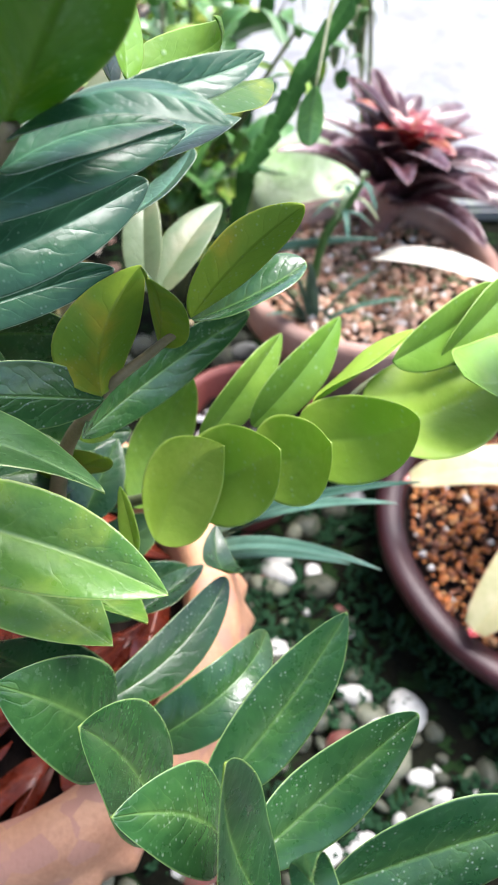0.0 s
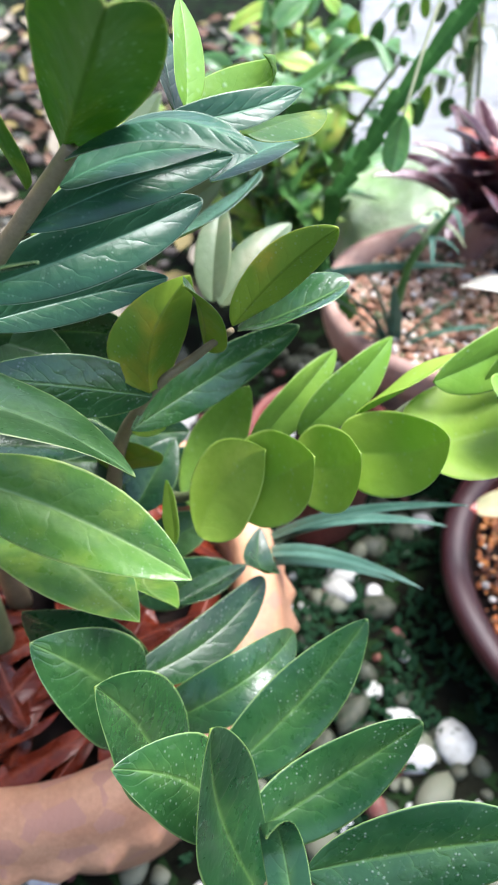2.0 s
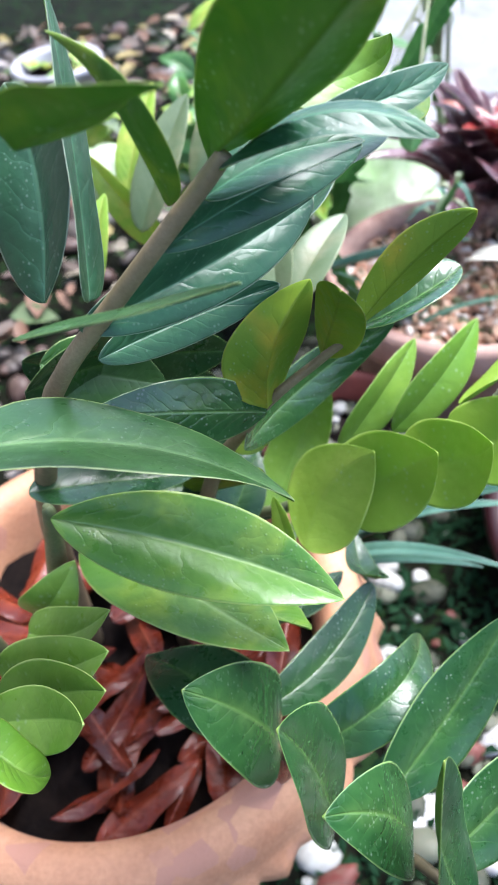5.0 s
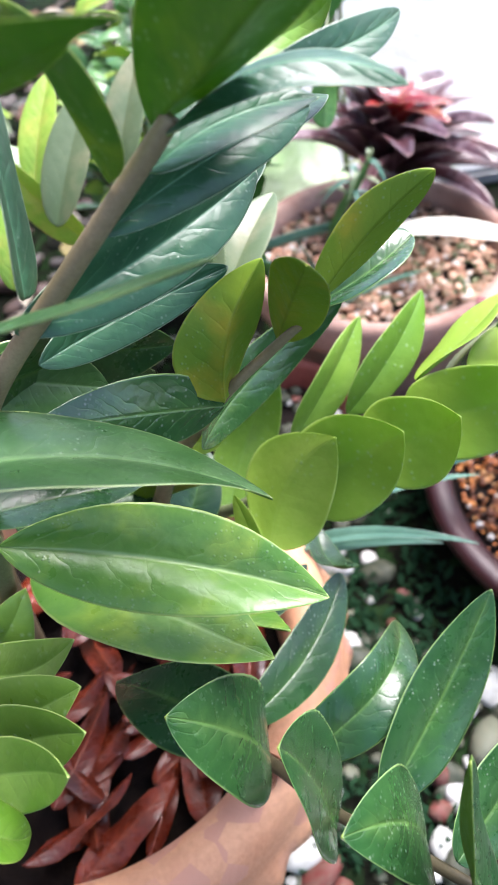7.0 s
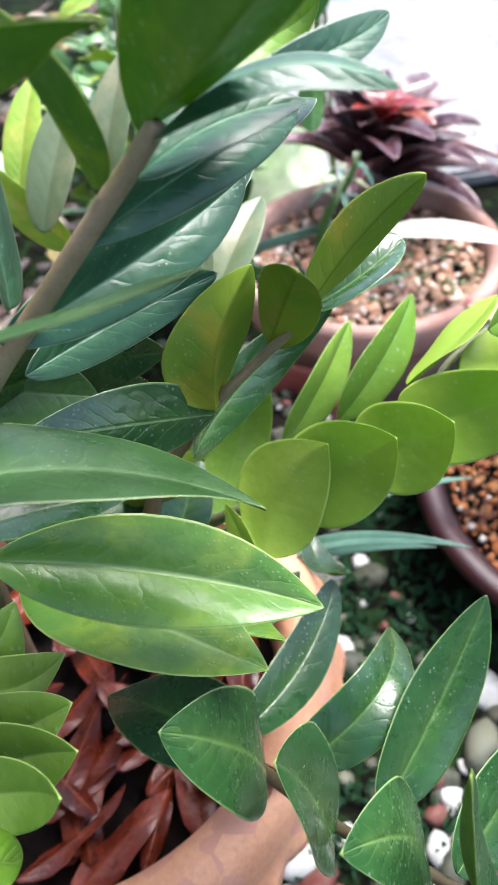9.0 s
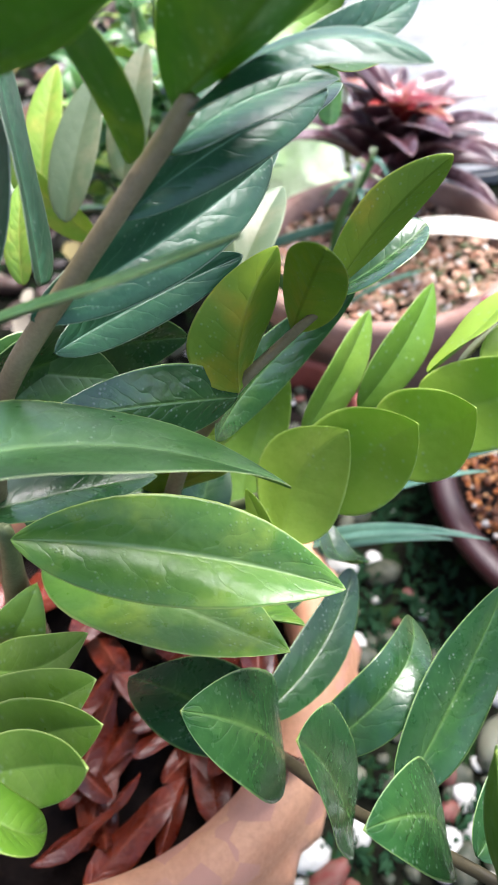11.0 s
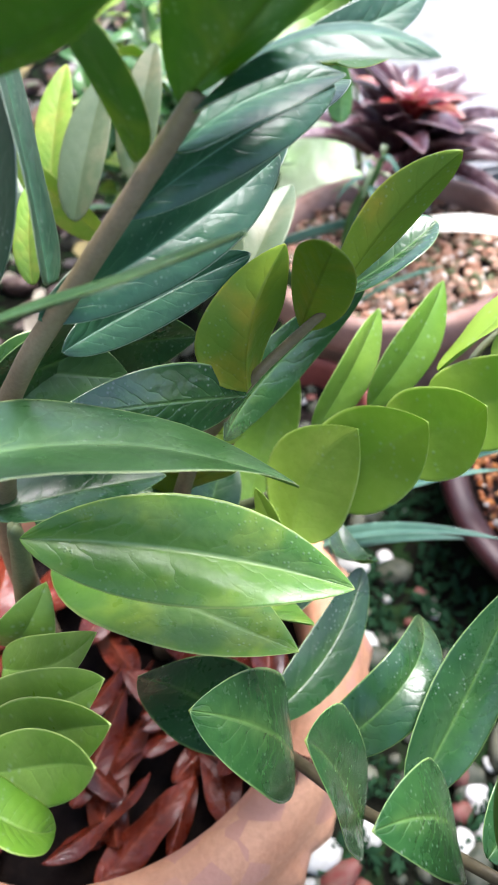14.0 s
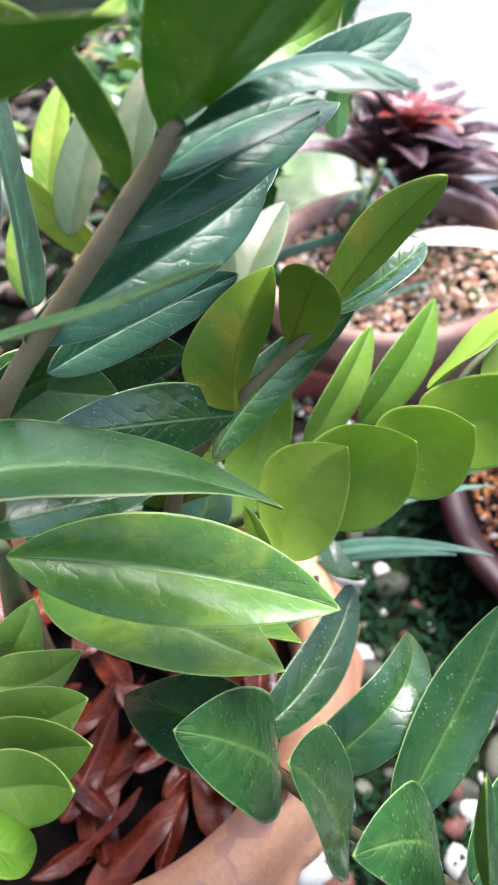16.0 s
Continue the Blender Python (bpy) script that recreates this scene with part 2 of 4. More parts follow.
M_STEMG = plain_material("stem_green", (0.09, 0.12, 0.05), (0.17, 0.19, 0.09), 60.0, 0.5, 0.2, 0.0005)
M_TERRA = plain_material("terracotta", (0.42, 0.2, 0.105), (0.55, 0.3, 0.165), 22.0, 0.62, 0.4, 0.0014, fleck=(0.4, 0.2, 0.13), fleck_scale=60.0)
# Weathered clay, its tones lowered to carry the shade on the front rim.
M_TERRA_OLD = plain_material("terracotta_weathered_shaded", (0.22, 0.12, 0.09), (0.36, 0.25, 0.2), 18.0, 0.8, 0.4, 0.001)
M_BROWN = plain_material("brown_plastic", (0.016, 0.005, 0.006), (0.034, 0.01, 0.011), 14.0, 0.4, 0.12, 0.0006, spec=0.25)
M_SOIL = plain_material("potting_soil", (0.005, 0.004, 0.004), (0.02, 0.014, 0.011), 90.0, 0.85, 0.9, 0.003, spec=0.08)
# Earth taken down to near black: the shade between pots is in its colour.
M_EARTH = plain_material("shaded_earth", (0.002, 0.0025, 0.0015), (0.009, 0.01, 0.006), 14.0, 0.85, 0.8, 0.004, fleck=(0.008, 0.02, 0.006), fleck_scale=90.0, spec=0.03)
M_CONCRETE = plain_material("concrete", (0.12, 0.125, 0.125), (0.26, 0.27, 0.26), 9.0, 0.7, 0.6, 0.003, fleck=(0.16, 0.18, 0.15), fleck_scale=40.0)
M_ROCK = plain_material("mossy_rock", (0.3, 0.48, 0.2), (0.6, 0.68, 0.5), 14.0, 0.85, 0.8, 0.006)
M_PLASTER = plain_material("rendered_wall", (0.2, 0.18, 0.15), (0.28, 0.25, 0.21), 6.0, 0.85, 0.4, 0.002)
M_HOSE = plain_material("grey_hose", (0.3, 0.3, 0.31), (0.42, 0.42, 0.44), 30.0, 0.5, 0.1, 0.0005)
M_PEBBLE = pebble_material("white_pebbles", [(0.0, (0.32, 0.33, 0.3)), (0.2, (0.08, 0.09, 0.06)), (0.42, (0.018, 0.026, 0.015)), (0.84, (0.42, 0.42, 0.4)), (0.92, (0.1, 0.025, 0.02))], 0.6)
M_DARKSTONE = pebble_material("dark_stones", [(0.0, (0.06, 0.05, 0.045)), (0.3, (0.022, 0.026, 0.018)), (0.6, (0.055, 0.03, 0.025)), (0.93, (0.24, 0.22, 0.2))])
M_GRAVEL = pebble_material("orange_gravel", [(0.0, (0.3, 0.09, 0.02)), (0.35, (0.4, 0.15, 0.035)), (0.6, (0.12, 0.035, 0.015)), (0.85, (0.42, 0.22, 0.09)), (0.96, (0.6, 0.56, 0.5))], 0.3)
M_PINKGRAVEL = pebble_material("pink_gravel", [(0.0, (0.34, 0.17, 0.1)), (0.3, (0.48, 0.31, 0.21)), (0.52, (0.2, 0.12, 0.07)), (0.72, (0.07, 0.085, 0.03)), (0.9, (0.6, 0.54, 0.46))])
M_REDPOT = plain_material("red_brown_plastic", (0.11, 0.028, 0.022), (0.19, 0.055, 0.04), 16.0, 0.5, 0.15, 0.0006)
M_LITTER = pebble_material("dry_leaves", [(0.0, (0.12, 0.06, 0.035)), (0.3, (0.2, 0.16, 0.05)), (0.5, (0.07, 0.05, 0.04)), (0.7, (0.26, 0.23, 0.17)), (0.88, (0.05, 0.09, 0.03))], 0.6)
# Dark moss green, lowered further for the shade in the gaps.
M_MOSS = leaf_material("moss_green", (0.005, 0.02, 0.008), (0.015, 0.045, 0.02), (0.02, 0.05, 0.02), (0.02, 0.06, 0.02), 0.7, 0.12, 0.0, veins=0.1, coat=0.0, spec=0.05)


# ---- builders ----
def mesh_of(name, verts, faces, mats, smooth=True, uvs=None, slots=None):
    me = bpy.data.meshes.new(name)
    me.from_pydata([tuple(map(float, v)) for v in verts], [], faces)
    for m in mats:
        me.materials.append(m)
    if uvs is not None:
        layer = me.uv_layers.new(name="UVMap")
        idx = np.empty(len(me.loops), int)
        me.loops.foreach_get("vertex_index", idx)
        layer.data.foreach_set("uv", np.asarray(uvs, float)[idx].ravel())
    if slots is not None:
        me.polygons.foreach_set("material_index", np.asarray(slots, np.int32))
    me.polygons.foreach_set("use_smooth", np.full(len(me.polygons), smooth))
    me.update()
    return me


def thing(name, at, label, category, group="", kind=""):
    """An Empty at a thing's base."""
    ob = new(name)
    ob.location = at
    ob.empty_display_size = 0.02
    bpy.context.view_layer.update()
    return tagged(ob, label, category, group, kind)


def under(ob, parent, label=""):
    """Makes ob, built in world coordinates, a part of parent."""
    root = parent
    off = Vector((0, 0, 0))
    while root is not None:
        off += root.location
        root = root.parent
    ob.parent = parent
    ob.matrix_parent_inverse = Matrix.Translation(-off)
    return tagged(ob, label)


U = np.array([-1, -0.93, -0.75, -0.5, -0.25, -0.07, 0, 0.07, 0.25, 0.5, 0.75, 0.93, 1.0])


def leaf_mesh(name, base, tip, side, width, bow=0.0, fold=0.22, tops=None, unders=None, shape=(0.55, 0.8), wave=0.0, seed=0, steps=17, thick=0.0006, curl=0.0, bend=0.0, twist=0.0):
    """A leaf blade from base to tip; side: the way to its right, width: half its breadth, bow: rise of the midrib, fold: V of the halves,
    bend: sideways sweep of the midrib, twist: turn of the blade along its length."""
    b, t, sd = np.array(base, float), np.array(tip, float), np.array(side, float)
    d = (t - b) / np.linalg.norm(t - b)
    sd = sd - d * (sd @ d)
    sd /= np.linalg.norm(sd)
    nn = np.cross(sd, d)
    ss = 0.5 - 0.5 * np.cos(np.linspace(0.05, np.pi - 0.005, steps))
    pa, pb = shape
    top = pa / (pa + pb)
    half = width * (ss**pa * (1 - ss) ** pb) / (top**pa * (1 - top) ** pb)
    rng = np.random.RandomState(seed)
    ph = rng.rand(4) * 6.28
    way = 4 * ss * (1 - ss)
    mid = b + (t - b) * ss[:, None] + nn * (bow * way - curl * ss**3)[:, None] + sd * (bend * way)[:, None]
    turn = twist * (ss - 0.5)[:, None]
    across, above = np.cos(turn) * sd + np.sin(turn) * nn, np.cos(turn) * nn - np.sin(turn) * sd
    lift = half[:, None] * (np.abs(U) - 0.35 * np.abs(U) ** 3) / 0.65 * np.sin(fold)
    lift = lift + wave * half[:, None] * np.abs(U) ** 2 * np.sin(ss[:, None] * 9 + ph[0] + (U > 0) * ph[1])
    lift = lift - 0.02 * half[:, None] * np.exp(-((U / 0.12) ** 2))
    g = mid[:, None] + across[:, None] * (half[:, None] * U * np.cos(fold))[..., None] + above[:, None] * lift[..., None]
    n, m = len(ss), len(U)
    rim = (1 - np.abs(U) ** 6) * thick + 0.00012
    low = g - above[:, None] * rim[None, :, None]
    verts = np.concatenate([g.reshape(-1, 3), low.reshape(-1, 3)])
    q = lambda i, j: i * m + j
    faces, slots = [], []
    for i in range(n - 1):
        for j in range(m - 1):
            faces.append((q(i, j), q(i, j + 1), q(i + 1, j + 1), q(i + 1, j)))
            slots.append(0)
            faces.append(tuple(n * m + v for v in (q(i, j), q(i + 1, j), q(i + 1, j + 1), q(i, j + 1))))
            slots.append(1)
        for j in (0, m - 1):
            e = (q(i, j), q(i + 1, j), n * m + q(i + 1, j), n * m + q(i, j))
            faces.append(e if j == 0 else e[::-1])
            slots.append(0)
    for i in (0, n - 1):
        for j in range(m - 1):
            e = (q(i, j), q(i, j + 1), n * m + q(i, j + 1), n * m + q(i, j))
            faces.append(e[::-1] if i == 0 else e)
            slots.append(0)
    uv = np.stack(np.meshgrid(ss, (U + 1) / 2, indexing="ij"), -1).reshape(-1, 2)
    return mesh_of(name, verts, faces, [tops, unders or tops], True, np.concatenate([uv, uv]), slots)


def tube_mesh(name, pts, radii, mat, sides=12, steps=8):
    """A round stem through the points, with the given radii."""
    p, r = np.array(pts, float), np.array(radii, float)
    k = len(p)
    tt = np.linspace(0, k - 1, (k - 1) * steps + 1)
    line, rad = [], []
    for x in tt:
        i = min(int(x), k - 2)
        w = x - i
        a, b, c, d = p[max(i - 1, 0)], p[i], p[i + 1], p[min(i + 2, k - 1)]
        line.append(0.5 * ((2 * b) + (c - a) * w + (2 * a - 5 * b + 4 * c - d) * w * w + (3 * b - a - 3 * c + d) * w**3))
        rad.append(r[i] * (1 - w) + r[i + 1] * w)
    line = np.array(line)
    tan = np.gradient(line, axis=0)
    tan /= np.linalg.norm(tan, axis=1)[:, None]
    ref = np.array([0.31, 0.2, 0.93]) if abs(tan[0] @ [0.31, 0.2, 0.93]) < 0.95 else np.array([1.0, 0, 0])
    verts, faces = [], []
    for i, (c, t, q) in enumerate(zip(line, tan, rad)):
        e1 = np.cross(t, ref)
        e1 /= np.linalg.norm(e1)
        e2 = np.cross(t, e1)
        for j in range(sides):
            a = 2 * np.pi * j / sides
            verts.append(c + q * (np.cos(a) * e1 + np.sin(a) * e2))
        if i:
            for j in range(sides):
                a, b = (i - 1) * sides, i * sides
                faces.append((a + j, a + (j + 1) % sides, b + (j + 1) % sides, b + j))
    faces.append(tuple(range(sides))[::-1])
    faces.append(tuple(range(len(verts) - sides, len(verts))))
    return mesh_of(name, verts, faces, [mat])


def lathe_mesh(name, at, prof, mat, sides=96, crinkle=None):
    """A turned pot; prof: rows of radius, height and how much the scallops move it."""
    verts, faces = [], []
    for i, (r, z, s) in enumerate(prof):
        for j in range(sides):
            a = 2 * np.pi * j / sides
            w = crinkle(a) if crinkle else 0.0
            rr = r + s * w
            verts.append((at[0] + rr * np.cos(a), at[1] + rr * np.sin(a), at[2] + z - 0.5 * s * w))
        if i:
            for j in range(sides):
                a, b = (i - 1) * sides, i * sides
                faces.append((a + j, a + (j + 1) % sides, b + (j + 1) % sides, b + j))
    faces.append(tuple(range(sides))[::-1])
    return mesh_of(name, verts, faces, [mat])


def disc_mesh(name, at, radius, mat, rough=0.006, rings=14, sides=64, seed=0):
    """Uneven soil inside a pot."""
    verts, faces = [(at[0], at[1], at[2])], []
    for i in range(1, rings + 1):
        for j in range(sides):
            a, r = 2 * np.pi * j / sides, radius * i / rings
            x, y = at[0] + r * np.cos(a), at[1] + r * np.sin(a)
            verts.append((x, y, at[2] + rough * noise.noise(Vector((x * 40 + seed, y * 40, seed)))))
    for j in range(sides):
        faces.append((0, 1 + j, 1 + (j + 1) % sides))
        for i in range(1, rings):
            a, b = 1 + (i - 1) * sides, 1 + i * sides
            faces.append((a + j, b + j, b + (j + 1) % sides, a + (j + 1) % sides))
    return mesh_of(name, verts, faces, [mat])


def _ball(seed):
    bm = bmesh.new()
    bmesh.ops.create_icosphere(bm, subdivisions=2, radius=1.0)
    for v in bm.verts:
        v.co *= 1 + 0.28 * noise.noise(v.co * 0.9 + Vector((seed * 7.1, 0, 0))) + 0.1 * noise.noise(v.co * 2.2 + Vector((0, seed * 3.3, 0)))
    vs = np.array([v.co[:] for v in bm.verts])
    fs = [tuple(v.index for v in f.verts) for f in bm.faces]
    bm.free()
    return vs, fs


BALLS = [_ball(i) for i in range(7)]


def stones_mesh(name, spots, mat, seed=0):
    """Loose stones joined in one mesh; spots: rows of x, y, z, size."""
    rng = np.random.RandomState(seed)
    verts, faces, n = [], [], 0
    for x, y, z, s in spots:
        vs, fs = BALLS[rng.randint(len(BALLS))]
        sc = s * np.array([0.75 + 0.6 * rng.rand(), 0.6 + 0.5 * rng.rand(), 0.42 + 0.3 * rng.rand()])
        m = np.array(Euler((rng.randn() * 0.35, rng.randn() * 0.35, rng.rand() * 6.28)).to_matrix())
        verts.append((vs * sc) @ m.T + (x, y, z))
        faces += [tuple(i + n for i in f) for f in fs]
        n += len(vs)
    return mesh_of(name, np.concatenate(verts), faces, [mat])


# ---- ground ----
def ground_sheet():
    n = 90
    xs = np.sign(np.linspace(-1, 1, n)) * np.abs(np.linspace(-1, 1, n)) ** 3 * 40
    verts, faces = [], []
    for i, y in enumerate(xs):
        for j, x in enumerate(xs):
            h = 0.012 * noise.noise(Vector((x * 6, y * 6, 0))) if max(abs(x), abs(y)) < 3 else 0.0
            verts.append((x, y + 0.7, h))
            if i and j:
                a = i * n + j
                faces.append((a - n - 1, a - n, a, a - 1))
    return tagged(new("ground", mesh_of("ground", verts, faces, [M_EARTH])), "garden earth with moss and gravel, darkened to stand for shade", "ground", kind="structure")


ground_sheet()


def slab(name, x0, x1, y0, y1, z, mat, label):
    bm = bmesh.new()
    bmesh.ops.create_cube(bm, size=1)
    bmesh.ops.scale(bm, vec=(x1 - x0, y1 - y0, z), verts=bm.verts)
    bmesh.ops.translate(bm, vec=((x0 + x1) / 2, (y0 + y1) / 2, z / 2), verts=bm.verts)
    bmesh.ops.bevel(bm, geom=bm.edges[:], offset=0.008, segments=2, affect="EDGES")
    me = bpy.data.meshes.new(name)
    bm.to_mesh(me)
    bm.free()
    me.materials.append(mat)
    return tagged(new(name, me), label, "pavement", kind="structure")


slab("pavement", -0.02, 14, 1.3, 14, 0.03, M_CONCRETE, "pale sunlit concrete pavement behind the pots")


def shade_wall(name, x0, x1, y0, y1, height, label):
    """A plain rendered wall with a plinth on the earth, unseen, blocking sky light."""
    bm = bmesh.new()
    for grow, z0, z1 in ((0.0, -0.05, height), (0.02, -0.05, 0.12)):
        made = bmesh.ops.create_cube(bm, size=1)["verts"]
        bmesh.ops.scale(bm, vec=(x1 - x0 + 2 * grow, y1 - y0 + 2 * grow, z1 - z0), verts=made)
        bmesh.ops.translate(bm, vec=((x0 + x1) / 2, (y0 + y1) / 2, (z0 + z1) / 2), verts=made)
    me = bpy.data.meshes.new(name)
    bm.to_mesh(me)
    bm.free()
    me.materials.append(M_PLASTER)
    return tagged(new(name, me), label, "wall", kind="structure")


# Out of view; added only to shade the plant's left side.
shade_wall("wall_west", -1.55, -1.35, -1.5, 2.2, 2.6, "unseen grey-brown rendered wall added to block sky light from the left")


def gravel_patch(name, count, x0, x1, y0, y1, lo, hi, seed, avoid, mat=M_PEBBLE):
    rng = np.random.RandomState(seed)
    rows = []
    while len(rows) < count:
        x, y = x0 + (x1 - x0) * rng.rand(), y0 + (y1 - y0) * rng.rand()
        if any((x - cx) ** 2 + (y - cy) ** 2 < r * r for cx, cy, r in avoid):
            continue
        s = lo + (hi - lo) * rng.rand() ** 2
        rows.append((x, y, s * 0.25, s))
    return tagged(new(name, stones_mesh(name, rows, mat, seed)), "white and grey garden pebbles lying on the earth", "pebbles", kind="stuff")


POT = (-0.168, 0.388)
BOWL = (0.342, 0.595)
REAR = (0.144, 0.888)
gravel_patch("pebbles", 900, -0.35, 0.45, 0.1, 1.0, 0.006, 0.021, 3, [(*POT, 0.1), (*BOWL, 0.235), (*REAR, 0.13)])
gravel_patch("pebbles", 520, -1.2, -0.25, 0.7, 2.4, 0.012, 0.034, 4, [], M_DARKSTONE)

# ---- the pots ----
def scallop(a):
    k = a * 19 / math.pi % 1.0
    return (1.0 - abs(2 * k - 1)) * (1.0 + 0.3 * math.sin(a * 11)) - 0.5 + 0.12 * math.sin(a * 5 + 1)


pot = thing("plant_pot", (*POT, 0), "large terracotta pot with a wide crimped rim", "plant pot")
under(new("body", lathe_mesh("body", (*POT, 0), [(0.1, 0.0, 0), (0.105, 0.004, 0), (0.133, 0.15, 0), (0.143, 0.228, 0), (0.146, 0.238, 0), (0.156, 0.242, 0.002), (0.166, 0.246, 0.004), (0.17, 0.251, 0.0055), (0.168, 0.258, 0.004), (0.165, 0.264, 0.001), (0.164, 0.27, 0), (0.162, 0.282, 0), (0.157, 0.294, 0), (0.147, 0.301, 0), (0.138, 0.301, 0), (0.132, 0.295, 0), (0.129, 0.28, 0), (0.127, 0.25, 0), (0.1, 0.1, 0)], M_TERRA, 544, scallop)), pot)
under(new("soil", disc_mesh("soil", (*POT, 0.245), 0.128, M_SOIL, 0.016)), pot, "black damp potting soil")

bowl = thing("plant_bowl", (*BOWL, 0), "shallow dark brown plastic plant bowl", "plant pot")
under(new("body", lathe_mesh("body", (*BOWL, 0), [(0.12, 0.0, 0), (0.15, 0.005, 0), (0.19, 0.07, 0), (0.194, 0.074, 0), (0.206, 0.076, 0), (0.209, 0.08, 0), (0.208, 0.088, 0), (0.203, 0.092, 0), (0.19, 0.0915, 0), (0.182, 0.088, 0), (0.18, 0.08, 0), (0.175, 0.05, 0), (0.14, 0.02, 0)], M_BROWN, 128)), bowl)
under(new("soil", disc_mesh("soil", (*BOWL, 0.062), 0.178, M_SOIL, 0.01)), bowl, "black potting soil")

rear = thing("plant_pot", (*REAR, 0), "weathered pink terracotta pot full of gravel", "plant pot")
under(new("body", lathe_mesh("body", (*REAR, 0), [(0.1, 0.0, 0), (0.104, 0.004, 0), (0.132, 0.14, 0), (0.136, 0.15, 0), (0.152, 0.154, 0), (0.157, 0.17, 0), (0.157, 0.192, 0), (0.154, 0.199, 0), (0.147, 0.2, 0), (0.139, 0.197, 0), (0.136, 0.18, 0), (0.12, 0.1, 0)], M_TERRA_OLD, 96)), rear)
under(new("soil", disc_mesh("soil", (*REAR, 0.172), 0.136, M_SOIL, 0.01)), rear, "dark gritty soil")

NURSERY = (0.0, 0.7)
nursery = thing("nursery_pot", (*NURSERY, 0), "small red-brown plastic nursery pot", "plant pot")
under(new("body", lathe_mesh("body", (*NURSERY, 0), [(0.05, 0.0, 0), (0.052, 0.003, 0), (0.07, 0.13, 0), (0.076, 0.132, 0), (0.078, 0.14, 0), (0.077, 0.147, 0), (0.072, 0.148, 0), (0.068, 0.14, 0), (0.06, 0.08, 0)], M_REDPOT, 64)), nursery)
under(new("soil", disc_mesh("soil", (*NURSERY, 0.115), 0.066, M_SOIL, 0.01)), nursery, "dark soil")


def pot_gravel(at, radius, z, count, lo, hi, mat, seed, label):
    rng = np.random.RandomState(seed)
    rows = []
    for _ in range(count):
        a, r = rng.rand() * 6.283, radius * math.sqrt(rng.rand())
        s = lo + (hi - lo) * rng.rand() ** 2
        rows.append((at[0] + r * math.cos(a), at[1] + r * math.sin(a), z + s * 0.2 + 0.006 * rng.rand(), s))
    return tagged(new("gravel", stones_mesh("gravel", rows, mat, seed)), label, "gravel", kind="stuff")


pot_gravel(BOWL, 0.172, 0.066, 3000, 0.002, 0.0052, M_GRAVEL, 5, "wet orange brown gravel in the plant bowl")
pot_gravel(REAR, 0.132, 0.174, 1500, 0.003, 0.0075, M_PINKGRAVEL, 6, "pinkish gravel in the weathered pot")
pot_gravel(NURSERY, 0.062, 0.116, 60, 0.005, 0.011, M_PEBBLE, 7, "pebbles in the red-brown nursery pot")
pot_gravel((-0.213, 0.347), 0.024, 0.262, 110, 0.003, 0.006, M_GRAVEL, 8, "orange clay gravel on the potting soil")

# ---- the large glossy plant in the terracotta pot ----
plant = thing("zz_plant", (*POT, 0.245), "glossy dark green plant with feathered leaves in a terracotta pot", "potted plant")


def stem(pts, radii, mat=M_STEM, label=""):
    return under(new("stem", tube_mesh("stem", pts, radii, mat)), plant, label)


s1 = stem([(-0.2, 0.4, 0.235), (-0.17, 0.37, 0.42), (-0.137, 0.343, 0.518), (-0.119, 0.3325, 0.553), (-0.09, 0.3285, 0.588), (-0.0605, 0.3275, 0.6215), (-0.056, 0.3275, 0.627)], [0.009, 0.006, 0.004, 0.0034, 0.003, 0.0027, 0.0022])
s1b = stem([(-0.17, 0.44, 0.235), (-0.12, 0.42, 0.45), (-0.06, 0.4, 0.57), (-0.042, 0.397, 0.603)], [0.009, 0.006, 0.004, 0.0016])
s2 = stem([(-0.13, 0.4, 0.245), (-0.09, 0.375, 0.43), (-0.06, 0.357, 0.502), (-0.034, 0.356, 0.531), (-0.019, 0.351, 0.548)], [0.008, 0.004, 0.0022, 0.0018, 0.0012])
s3 = stem([(-0.2, 0.36, 0.235), (-0.17, 0.345, 0.38), (-0.145, 0.327, 0.475), (-0.143, 0.326, 0.49)], [0.012, 0.0065, 0.0035, 0.0015], M_STEMG)
s4 = stem([(-0.12, 0.44, 0.235), (-0.095, 0.415, 0.36), (-0.06, 0.39, 0.398), (-0.026, 0.386, 0.42), (0.005, 0.386, 0.434), (0.03, 0.385, 0.452), (0.056, 0.41, 0.462), (0.09, 0.425, 0.474), (0.135, 0.445, 0.49)], [0.008, 0.005, 0.003, 0.0025, 0.0022, 0.002, 0.0018, 0.0016, 0.0014], M_STEMG)
s5 = stem([(-0.1, 0.35, 0.235), (-0.078, 0.308, 0.315), (-0.054, 0.272, 0.368), (-0.033, 0.246, 0.383), (-0.007, 0.219, 0.413), (0.012, 0.2, 0.424), (0.026, 0.176, 0.45)], [0.006, 0.0045, 0.003, 0.0025, 0.0022, 0.002, 0.0016], M_STEMD)
s6 = stem([(-0.23, 0.36, 0.235), (-0.21, 0.33, 0.38), (-0.175, 0.29, 0.44), (-0.15, 0.25, 0.48)], [0.009, 0.006, 0.004, 0.003], M_STEMG)



def leaflet(on, base, tip, side, width, bow, mat, low=M_UNDER, fold=0.16, **kw):
    me = leaf_mesh("leaflet", base, tip, side, width, bow, fold, mat, low, seed=len(bpy.data.meshes), wave=0.05, steps=21, **kw)
    ob = new("leaflet", me)
    ob.parent = on
    ob.matrix_parent_inverse = Matrix.Identity(4)
    return ob


